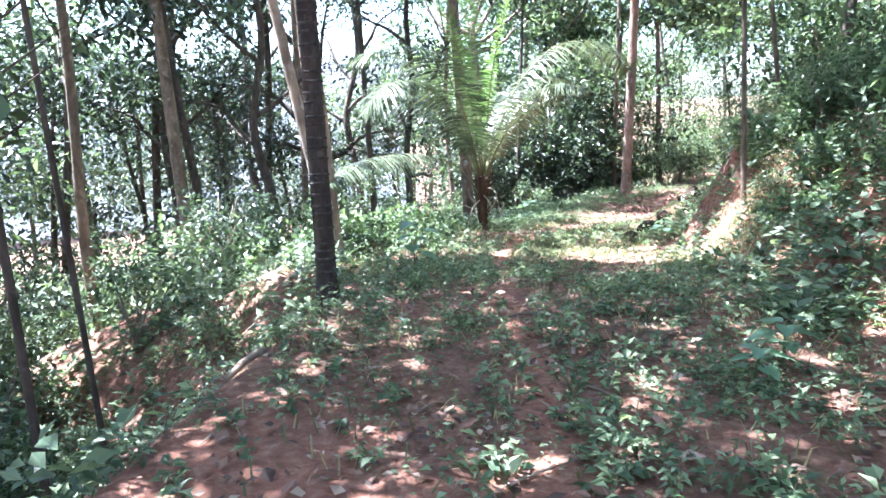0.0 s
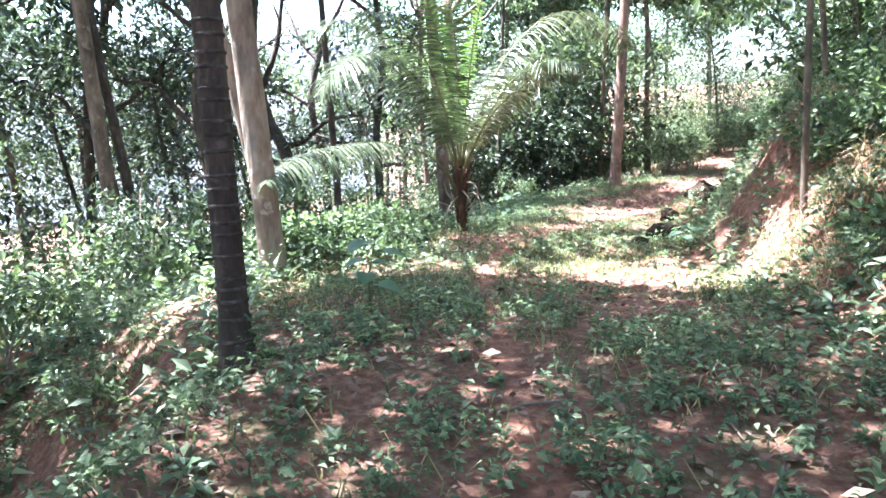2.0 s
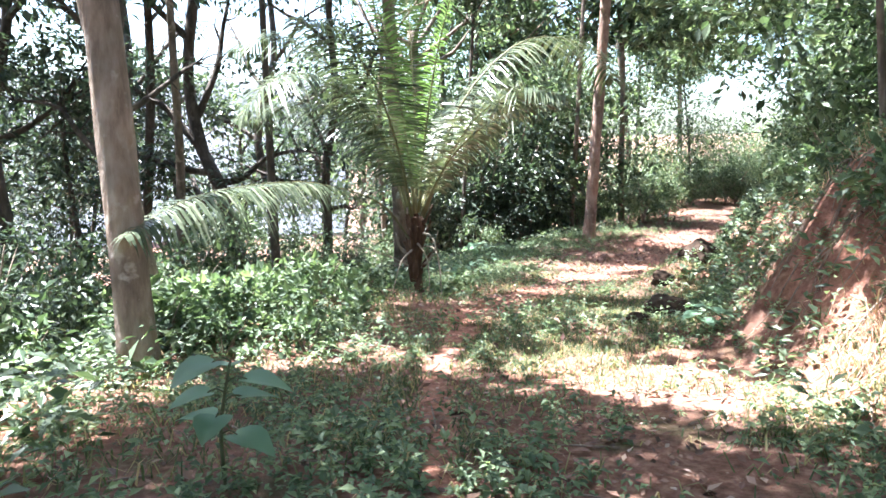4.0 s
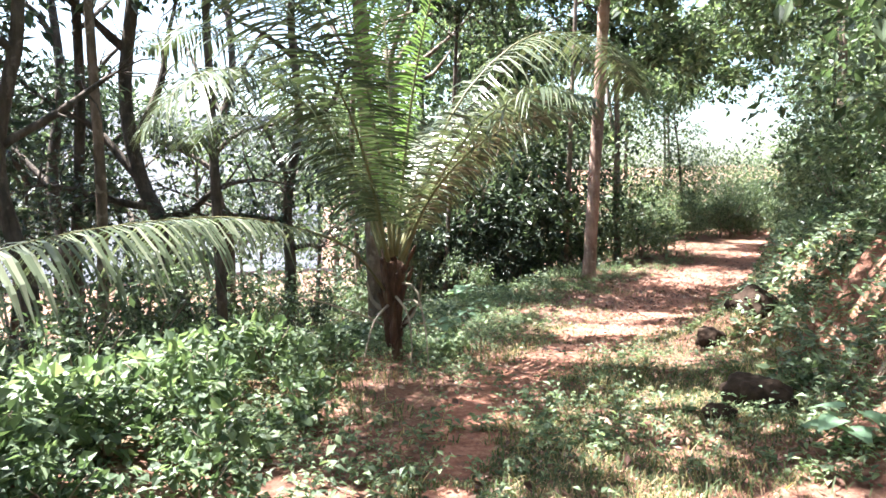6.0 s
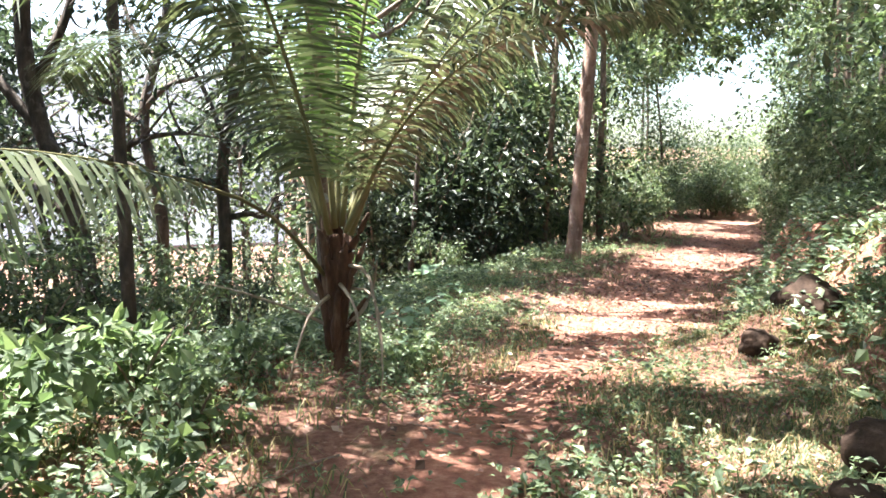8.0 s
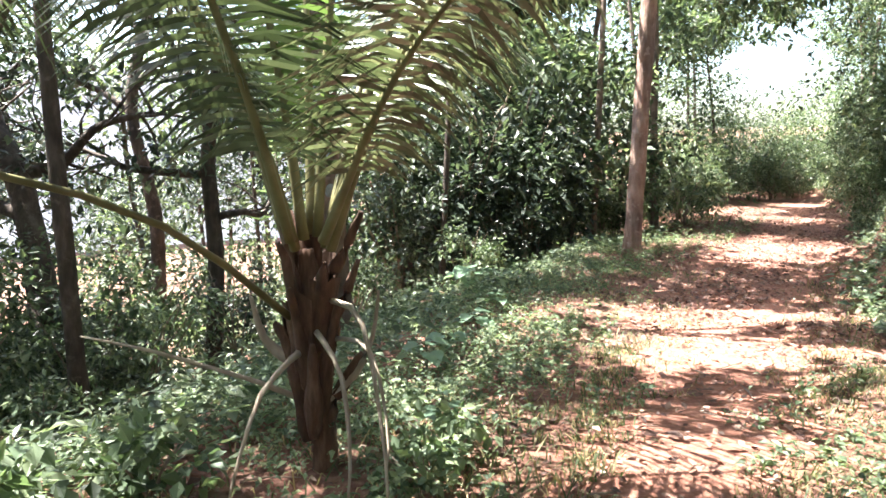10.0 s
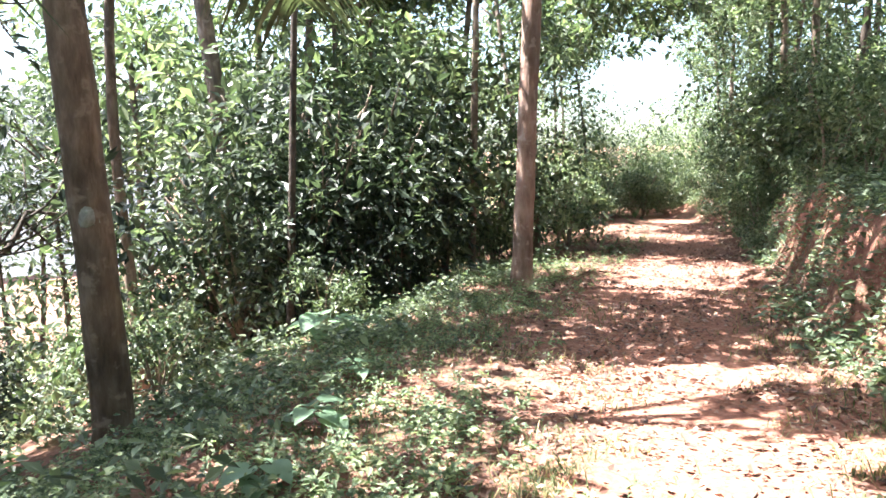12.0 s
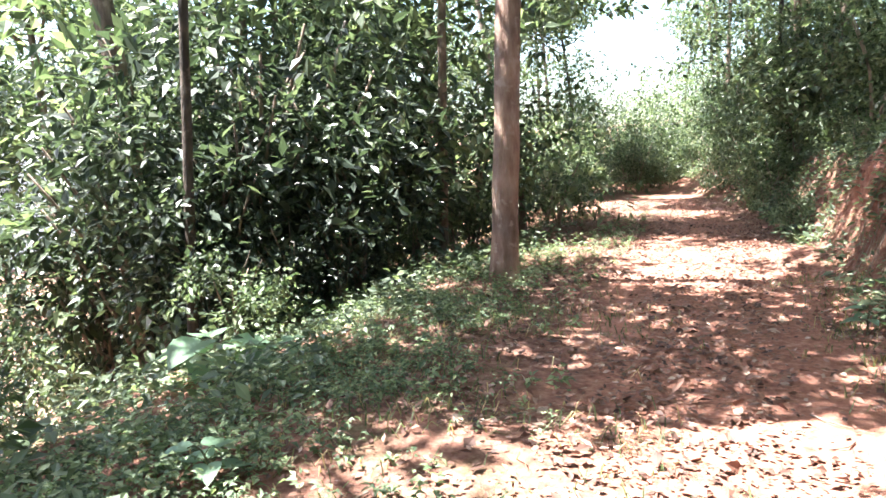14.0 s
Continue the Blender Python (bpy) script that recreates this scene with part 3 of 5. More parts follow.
def coconut_palm():
    rng = np.random.default_rng(7)
    x, y = 0.82, 16.42
    t = thing("coconut_palm", x, y)
    z = t.location.z
    trunk = spline([(0.05, 0.03, -0.12), (0.05, 0.02, 0.2), (0.02, 0, 0.5), (0.0, 0, 0.85), (-0.02, 0, 1.2)], 30)
    part("trunk", mesh_arrays("trunk", *tube(trunk, np.interp(np.linspace(0, 1, 30), [0, .12, .3, .55, .8, 1], [0.12, 0.07, 0.062, 0.076, 0.075, 0.035]), 20, 0.07, rng), M_FIBRE, smooth=True), t,
         "reddish brown fibrous trunk")
    # cut and split leaf bases that wrap the trunk and stand off it
    for k in range(15):
        a, h = k * 2.4, 0.34 + k * 0.052
        d = np.array([math.cos(a), math.sin(a), 0])
        off = 0.10 + 0.13 * rng.random() ** 2
        p = spline([d * 0.05 + [0, 0, h - 0.22], d * 0.08 + [0, 0, h], d * (0.05 + off * 0.6) + [0, 0, h + 0.17], d * (0.06 + off) + [0, 0, h + 0.26 + 0.14 * rng.random()]], 9)
        part("leaf_base", mesh_arrays("leaf_base", *tube(p, [0.03, 0.042, 0.046, 0.043, 0.038, 0.032, 0.027, 0.02, 0.012], 8, 0.12, rng), M_FIBRE, smooth=True), t)
    # fibre sheets
    for k in range(7):
        a, h = k * 1.4 + 0.5, 0.42 + 0.09 * k
        pts = np.array([[math.cos(a + 0.5 * i) * (0.10 + 0.018 * j), math.sin(a + 0.5 * i) * (0.10 + 0.018 * j), h + 0.13 * j + rng.normal(0, 0.03)] for j in range(4) for i in range(4)])
        tri = [(j * 4 + i, j * 4 + i + 1, j * 4 + i + 5, j * 4 + i + 4) for j in range(3) for i in range(3)]
        part("fibre_sheet", mesh_arrays("fibre_sheet", pts, np.array(tri), M_FIBRE), t)
    foot = np.array([x, y, z])
    # the fronds, each by points along its stalk
    for line, mat, more in (
            # low frond that arches over the slope
            ([(0.72, 16.35, -0.1), (0.30, 15.4, 0.52), (-0.42, 14.4, 0.84), (-0.95, 13.4, 0.90), (-1.38, 12.1, 0.84), (-1.62, 11.1, 0.62)], M_FROND, dict(pairs=110, leaflet=0.52, hang=0.95, width=0.028, stalk=0.3, thick=0.02)),
            # high frond on the slope's side
            ([(0.76, 16.3, 0.25), (0.55, 16.1, 1.0), (-0.05, 15.9, 1.9), (-0.72, 15.4, 2.25), (-1.15, 15.0, 2.08), (-1.5, 14.8, 1.62)], M_FROND, dict(leaflet=0.95, hang=0.45)),
            ([(0.72, 16.4, 0.3), (0.35, 16.5, 1.3), (-0.45, 16.7, 2.45), (-1.3, 16.9, 2.95), (-2.1, 17.1, 2.7)], M_FROND, dict(leaflet=1.0, hang=0.5)),
            ([(0.70, 16.5, 0.25), (0.3, 17.0, 1.2), (-0.5, 17.7, 1.9), (-1.5, 18.4, 2.0), (-2.2, 18.9, 1.6)], M_FROND, dict(leaflet=0.9, hang=0.6)),
            # long frond that arches over the path
            ([(0.90, 16.35, 0.25), (1.15, 16.4, 1.1), (1.62, 16.6, 2.15), (2.45, 17.0, 2.95), (3.3, 17.5, 3.1), (4.0, 18.0, 2.85), (4.4, 18.3, 2.5)], M_FROND, dict(pairs=112, leaflet=0.88, hang=0.8, stalk=0.16)),
            ([(0.93, 16.3, 0.25), (1.2, 16.0, 1.0), (1.65, 15.6, 1.75), (2.2, 15.2, 2.1), (2.7, 14.9, 2.0)], M_FROND, dict(leaflet=0.95, hang=0.4)),
            ([(0.95, 16.5, 0.3), (1.25, 17.0, 1.2), (1.8, 17.7, 2.1), (2.5, 18.4, 2.4), (3.1, 18.9, 2.1)], M_FROND, dict(leaflet=0.9, hang=0.55)),
            ([(0.92, 16.5, 0.35), (1.12, 17.1, 1.25), (1.45, 17.9, 1.85), (1.85, 18.8, 1.85), (2.15, 19.5, 1.4)], M_FROND, dict(leaflet=0.8, hang=0.75)),
            ([(0.9, 16.2, 0.3), (1.3, 15.85, 1.15), (1.95, 15.5, 1.75), (2.8, 15.2, 1.95)], M_FROND, dict(leaflet=0.85, hang=0.4, pairs=80)),
            # upright young fronds
            ([(0.80, 16.3, 0.3), (0.68, 16.2, 1.3), (0.42, 16.0, 2.6), (0.05, 15.8, 3.7), (-0.4, 15.6, 4.3)], M_FROND_Y, dict(leaflet=0.4, hang=0.15, width=0.026)),
            ([(0.86, 16.4, 0.3), (0.95, 16.4, 1.5), (1.15, 16.3, 2.9), (1.5, 16.2, 4.0), (2.0, 16.1, 4.5)], M_FROND_Y, dict(leaflet=0.45, hang=0.2, width=0.026)),
            ([(0.82, 16.5, 0.3), (0.8, 16.7, 1.6), (0.72, 17.0, 3.1), (0.55, 17.5, 4.3)], M_FROND_Y, dict(leaflet=0.4, hang=0.15, width=0.026)),
            ([(0.74, 16.25, 0.3), (0.58, 15.85, 1.1), (0.28, 15.3, 2.0), (-0.2, 14.7, 2.7), (-0.7, 14.3, 2.8)], M_FROND, dict(leaflet=0.95, hang=0.4))):
        frond(t, rng, np.array(line) - foot, material=mat, **more)
    # dry stalks that hang to the ground
    for pts, r in (([(0.09, -0.05, 0.95), (0.26, -0.35, 0.9), (0.36, -0.62, 0.35), (0.36, -0.75, 0.02)], 0.015),
                   ([(0.03, -0.1, 0.8), (0.16, -0.3, 0.62), (0.2, -0.5, 0.25), (0.16, -0.62, -0.02)], 0.014),
                   ([(0.12, -0.05, 0.75), (0.3, -0.22, 0.72), (0.38, -0.4, 0.3), (0.3, -0.52, -0.02)], 0.012),
                   ([(-0.05, -0.09, 0.7), (-0.22, -0.3, 0.55), (-0.33, -0.5, 0.2), (-0.37, -0.6, -0.08)], 0.014),
                   ([(-0.08, 0, 0.42), (-0.3, -0.08, 0.55), (-0.75, -0.12, 0.72), (-1.1, -0.1, 0.8)], 0.015),
                   ([(0.06, 0, 0.4), (0.22, -0.02, 0.55), (0.31, 0, 0.75), (0.34, 0.02, 0.98)], 0.022),
                   ([(-0.09, 0.02, 0.6), (-0.24, 0.04, 0.72), (-0.31, 0.05, 0.95)], 0.032)):
        p = spline(pts, 10)
        part("dry_stalk", mesh_arrays("dry_stalk", *tube(p, np.linspace(r * 1.2, r * 0.3, 10), 6, 0.1, rng), M_DEADSTALK, smooth=True), t, "withered grey-brown leaf stalk")
    tagged(t, "young coconut palm with arching green fronds and withered stalks", "palm")


coconut_palm()
ringed_palm(-1.06, 7.5, (-0.33, 0.8), 9.5, 3)

forest_tree("pale_tree", -1.62, 11.35, (-0.75, 0.5), 10.0, 0.155, 0.11, M_PALE, 11, crown_r=3.4, label="tall straight tree with smooth pale sunlit bark")
forest_tree("pale_tree", -1.8, 12.6, (-2.1, 0.9), 10.0, 0.095, 0.07, M_PALE, 12, label="leaning slim tree with pale grey bark")
forest_tree("tall_tree", -5.75, 16.9, (-0.6, 0.2), 10.5, 0.17, 0.09, M_BARK, 13, low=5, label="tall thin tree with grey-brown bark and leafy shoots")
forest_tree("tall_tree", 0.70, 22.4, (-0.45, -0.3), 10.0, 0.175, 0.13, M_BARK, 14, crown_r=3.6, label="grey-brown tree trunk with a pale lichen patch", bend=0.1)
forest_tree("red_barked_tree", 6.57, 27.2, (0.35, 0.15), 12.0, 0.175, 0.14, M_RED, 15, crown_r=3.8, label="tall straight tree with reddish brown bark")
forest_tree("leaning_tree", 2.2, 32.0, (-1.1, -0.3), 9.0, 0.22, 0.16, M_BARK, 16, crown_r=3.4, low=6, label="leaning dark tree wrapped in climbing leaves")
forest_tree("tall_tree", 7.1, 31.5, (0.2, 0.3), 11.0, 0.09, 0.06, M_BARK, 17, low=4, label="slim grey trunk behind the path's bend")


def crooked_tree(x, y, line, r, forks, seed, label, leaf=0.16, per=70, material=None):
    """A dark crooked tree: a bent trunk, forked limbs that part again, and sprays of leaves at the ends."""
    rng = np.random.default_rng(seed)
    t = thing("crooked_tree", x, y)
    base = np.array(t.location)
    pts = spline(np.array(line) - base, 26)
    pts[0, 2] = -0.2
    wood = [tube(pts, np.linspace(r, r * 0.5, 26) + r * 0.4 * np.exp(-np.arange(26) / 1.5), 12, 0.05, rng)]
    cl = []
    for at, way, length in forks:
        s = pts[int(at * 25)]
        way = np.array(way, float)
        e = s + way * length
        k = spline([s, s + way * length * 0.35 + rng.normal(0, 0.12, 3), s + way * length * 0.7 + rng.normal(0, 0.16, 3), e], 12)
        wood.append(tube(k, np.linspace(r * 0.5, r * 0.16, 12), 8, 0.05, rng))
        for i in (4, 6, 8, 10, 11):
            for _ in range(2):
                tip = k[i] + unit(way + rng.normal(0, 0.7, 3)) * rng.uniform(0.5, 1.1)
                wood.append(tube(spline([k[i], (k[i] + tip) / 2 + rng.normal(0, 0.1, 3), tip], 6), np.linspace(r * 0.14, r * 0.04, 6), 5))
                for _ in range(2):
                    c = tip + rng.normal(0, 0.28, 3)
                    if shaded(base + c):
                        cl.append(clump(rng, c, 0.42 + 0.25 * rng.random(), per, leaf))
    part("trunk", mesh_arrays("trunk", *join(wood), M_DARKBARK, smooth=True), t)
    if cl:
        part("crown", mesh_arrays("crown", *join(cl), material or M_DARK), t)
    return tagged(t, label, "tree")


crooked_tree(-2.9, 22.2, [(-2.9, 22.2, -3.0), (-3.3, 22.8, -1.3), (-3.75, 23.4, 0.1), (-4.3, 23.8, 1.2), (-4.6, 24.0, 3.0), (-4.4, 24.2, 5.5), (-4.6, 24.4, 7.5)], 0.21,
             ((0.5, (-0.9, 0.1, 0.75), 3.2), (0.58, (0.25, 0.2, 1.0), 3.4), (0.36, (0.85, -0.2, 0.35), 2.4), (0.75, (-0.7, -0.4, 0.8), 2.2), (0.9, (0.7, 0.3, 0.7), 2.4), (0.98, (-0.2, 0.4, 1.0), 2.0),
              (0.42, (-0.9, -0.3, 0.2), 2.2), (0.3, (-0.6, 0.5, 0.4), 2.0)), 18, "dark forked tree with crooked limbs against the bright sky")
crooked_tree(-1.25, 23.4, [(-1.25, 23.4, -2.8), (-1.15, 23.5, -1.0), (-1.2, 23.5, 0.6), (-0.95, 23.5, 2.4), (-1.1, 23.6, 4.5), (-0.9, 23.7, 6.5)], 0.13,
             ((0.36, (-0.98, 0.1, 0.25), 2.6), (0.45, (-0.4, -0.2, 0.8), 1.9), (0.6, (0.7, 0.3, 0.6), 2.2), (0.75, (-0.8, 0.3, 0.6), 2.4), (0.97, (0.2, 0.0, 1.0), 2.0), (0.3, (0.6, 0.5, 0.3), 1.4)), 19,
             "slim dark tree with a long crooked side limb")
crooked_tree(-6.6, 25.5, [(-6.6, 25.5, -4.2), (-6.5, 25.6, -1.5), (-6.9, 25.8, 1.0), (-6.7, 26, 3.5), (-7.1, 26.2, 6.5)], 0.17,
             ((0.4, (0.8, -0.2, 0.5), 2.6), (0.5, (-0.8, 0.2, 0.7), 2.6), (0.65, (0.6, 0.3, 0.8), 2.6), (0.8, (-0.6, -0.3, 0.8), 2.4), (0.97, (0.3, 0.2, 1.0), 2.2), (0.33, (-0.7, 0.4, 0.3), 1.8)), 26,
             "dark crooked tree down the slope")
crooked_tree(-4.4, 18.6, [(-4.4, 18.6, -2.6), (-4.3, 18.7, -0.6), (-4.7, 18.8, 1.4), (-4.4, 19, 3.6), (-4.8, 19.2, 6.5)], 0.14,
             ((0.45, (-0.8, 0.2, 0.5), 2.2), (0.55, (0.7, 0.4, 0.6), 2.0), (0.7, (-0.6, -0.3, 0.8), 2.2), (0.85, (0.5, 0.3, 0.8), 2.2), (0.97, (-0.3, 0.2, 1.0), 2.0)), 27,
             "dark crooked tree down the slope")
crooked_tree(-3.4, 28.0, [(-3.4, 28.0, -4.2), (-3.3, 28.1, -1.0), (-3.7, 28.2, 1.5), (-3.2, 28.4, 4.0), (-3.5, 28.6, 7.0)], 0.16,
             ((0.5, (-0.8, 0.2, 0.5), 2.6), (0.55, (0.8, 0.1, 0.5), 2.6), (0.65, (-0.5, 0.4, 0.8), 2.6), (0.75, (0.7, -0.3, 0.7), 2.4), (0.88, (-0.6, 0.2, 0.8), 2.6), (0.97, (0.4, 0.2, 1.0), 2.4)), 28,
             "dark crooked tree down the slope", leaf=0.18, per=90)
crooked_tree(-7.6, 20.5, [(-7.6, 20.5, -4.0), (-7.4, 20.6, -1.2), (-7.7, 20.8, 1.4), (-7.3, 21, 4.0), (-7.6, 21.2, 7.0)], 0.16,
             ((0.45, (-0.8, 0.2, 0.5), 2.4), (0.5, (0.8, 0.1, 0.5), 2.4), (0.62, (-0.5, 0.4, 0.8), 2.6), (0.72, (0.7, -0.3, 0.7), 2.4), (0.85, (-0.6, 0.2, 0.8), 2.6), (0.97, (0.4, 0.2, 1.0), 2.4)), 29,
             "dark crooked tree down the slope", leaf=0.18, per=90)
forest_tree("slender_tree", -2.5, 5.1, (-0.3, 0.1), 7.0, 0.03, 0.022, M_DARKBARK, 20, crown_r=1.6, crown_n=18, leaf=0.12, low=0, label="slender dark sapling on the slope's edge")
forest_tree("slender_tree", -2.75, 6.4, (-0.5, 0.1), 7.5, 0.028, 0.02, M_DARKBARK, 21, crown_r=1.8, crown_n=20, leaf=0.12, low=0, label="slender dark sapling below the edge")
forest_tree("slender_tree", 3.75, 9.7, (-0.25, 0.3), 7.5, 0.032, 0.024, M_BARK, 22, crown_r=1.8, crown_n=16, leaf=0.12, low=2, label="slim young tree standing on the bank")
forest_tree("slender_tree", 5.3, 12.2, (-0.9, 0.3), 7.5, 0.036, 0.026, M_BARK, 23, crown_r=1.9, crown_n=18, leaf=0.12, low=4, label="slim leaning young tree on the bank")
forest_tree("slender_tree", -1.9, 20.3, (-0.3, 0.3), 7.0, 0.10, 0.06, M_DARKBARK, 24, crown_r=1.8, low=5, leaf=0.13, material=M_DARK, label="dark slim trunk behind the palm")
forest_tree("slender_tree", 2.6, 27.6, (0.3, 0.3), 8.0, 0.07, 0.045, M_DARKBARK, 25, crown_r=1.9, low=6, leaf=0.13, material=M_DARK, label="thin dark trunk beside the dense bush")


forest_tree("sapling", -2.3, 3.9, (0.1, 0.2), 2.6, 0.022, 0.014, M_DARKBARK, 31, crown_r=0.95, crown_n=10, leaf=0.13, per=34, low=0, material=M_SHRUB, filtered=False,
            label="leafy sapling leaning over the slope's edge")


# lichen patch on the grey trunk
def lichen_patch():
    rng = np.random.default_rng(5)
    a = np.linspace(0, 2 * math.pi, 14, endpoint=False)
    r = 0.085 * (1 + rng.normal(0, 0.12, 14))
    zc, x0, y0 = 0.13, 0.62, 22.394
    rim = []
    for k in range(14):
        u, w = math.cos(a[k]) * r[k], math.sin(a[k]) * r[k]
        rim.append((x0 + u * 0.95, y0 - 0.235 + 2.0 * u * u + 0.1 * u, zc + w))
    v = np.array(rim + [(x, y + 0.05, z) for x, y, z in rim] + [(x0, y0 - 0.25, zc)])
    k = np.arange(14)
    t = np.concatenate([np.stack([np.full(14, 28), k, (k + 1) % 14], 1), np.stack([k, k + 14, (k + 1) % 14], 1), np.stack([(k + 1) % 14, k + 14, (k + 1) % 14 + 14], 1)])
    tagged(new("lichen_patch", mesh_arrays("lichen_patch", v, t, M_LICHEN, smooth=True)), "pale round lichen patch on a grey trunk", "lichen")


lichen_patch()


# more trees down the slope, up the hill and round about, copied from a few forms
def tree_forms():
    forms = []
    for k, (h, r, cr, cn, low, bark, mat) in enumerate((
            (9.5, 0.13, 2.8, 13, 40, M_BARK, M_TREE), (8.0, 0.10, 2.4, 12, 40, M_DARKBARK, M_TREE),
            (10.5, 0.15, 3.2, 13, 36, M_PALE, M_SHRUB), (6.5, 0.07, 2.0, 12, 36, M_DARKBARK, M_SHRUB), (7.5, 0.09, 2.3, 12, 40, M_DARKBARK, M_DARK),
            (9.0, 0.12, 2.8, 34, 44, M_BARK, M_TREE), (8.0, 0.10, 2.6, 32, 46, M_DARKBARK, M_SHRUB), (10.0, 0.13, 3.0, 36, 44, M_BARK, M_SHRUB),
            (8.5, 0.13, 3.2, 34, 3, M_DARKBARK, M_DARK))):
        rng = np.random.default_rng(40 + k)
        forms.append(forest_tree("woodland_tree", -26 - 5 * k, -26, (rng.normal(0, 0.5), rng.normal(0, 0.5)), h, r, r * 0.55, bark, 50 + k, crown_r=cr, crown_n=cn, leaf=0.25, per=64,
                                 low=low, material=mat, filtered=False, bend=0.15, label="tall woodland tree leafy from the ground up", category="tree", spread_low=1.3))
        forms[-1]["group"] = "woodland trees"
    return forms


def clear_of_glades(x, y, h, cr):
    return all(math.hypot(u - a, v - b) > r + cr * 0.7 for u, v in (sun_foot(x, y, h), sun_foot(x, y, h * 0.45)) for a, b, r in FEET)


def plant_woods():
    rng = np.random.default_rng(77)
    forms = tree_forms()
    spots = []

    def grow(n, box, gap, ok, kinds=(0, 1, 2, 3, 4)):
        made, tries = 0, 0
        while made < n and tries < 4000:
            tries += 1
            x, y = rng.uniform(box[0], box[1]), rng.uniform(box[2], box[3])
            s = float(side(x, y))
            if y > 33 and 0.54 < (x - 3) / (y - 18.5) < 0.71:
                continue
            if not ok(x, y, s) or any((x - a) ** 2 + (y - b) ** 2 < gap * gap for a, b in spots) or not clear_of_glades(x, y, 7.5, 2.0):
                continue
            spots.append((x, y))
            made += 1
            copy_thing(forms[int(rng.choice(kinds))], pose(x, y, gz(x, y) - 0.1, rng.normal(0, 2), rng.normal(0, 2), rng.uniform(0, 360)) @ Matrix.Scale(rng.uniform(0.8, 1.2), 4))
    # down the slope, up the hill, beyond the bend, and round the start
    # dark-leaved forms on the slope, coloured to read as silhouettes against the sky
    grow(12, (-16, 0, 9, 36), 2.4, lambda x, y, s: -15 < s < -7.2, (0, 1, 4, 8))
    grow(9, (-14, -4, 11, 27), 1.6, lambda x, y, s: s < -7, (4, 0, 1))
    grow(10, (-26, 6, 22, 60), 3.0, lambda x, y, s: s < -13, (8, 8, 0))
    grow(20, (3, 26, 4, 42), 2.2, lambda x, y, s: 4.8 < s < 10, (5, 6, 7))
    grow(10, (6, 40, 8, 56), 2.6, lambda x, y, s: s > 9, (5, 6, 7))
    grow(22, (4, 36, 44, 60), 2.2, lambda x, y, s: abs(s) > 2.5 or y > 48, (5, 6, 7))
    grow(7, (5, 16, 32, 44), 2.0, lambda x, y, s: -7 < s < -3.2, (5, 6, 0))
    grow(7, (-1, 7, 33, 42), 1.8, lambda x, y, s: s < -6, (5, 6, 7))
    grow(9, (-16, -1, 24, 46), 2.6, lambda x, y, s: s < -9, (8,))
    grow(9, (-17, -6, 8, 24), 2.4, lambda x, y, s: s < -8, (8, 8, 1))
    grow(6, (6, 30, 30, 50), 1.7, lambda x, y, s: 3.0 < s < 6.0, (5, 6, 7))
    # a few unseen behind the start, to hold back sky light
    grow(6, (-14, 12, -14, -2), 3, lambda x, y, s: abs(s) > 2.5)
    grow(4, (-12, -5, 1, 9), 2.2, lambda x, y, s: s < -6)
    # more unseen trees round the start, added to block the sky's fill light
    grow(12, (-12, 10, -14, -4), 1.8, lambda x, y, s: abs(s) > 2.2, (5, 6, 7))
    grow(8, (4, 14, -3, 8), 1.8, lambda x, y, s: s > 6.5, (5, 6, 7))
    grow(6, (-16, -7, -4, 8), 1.8, lambda x, y, s: s < -8, (5, 6, 7))


plant_woods()

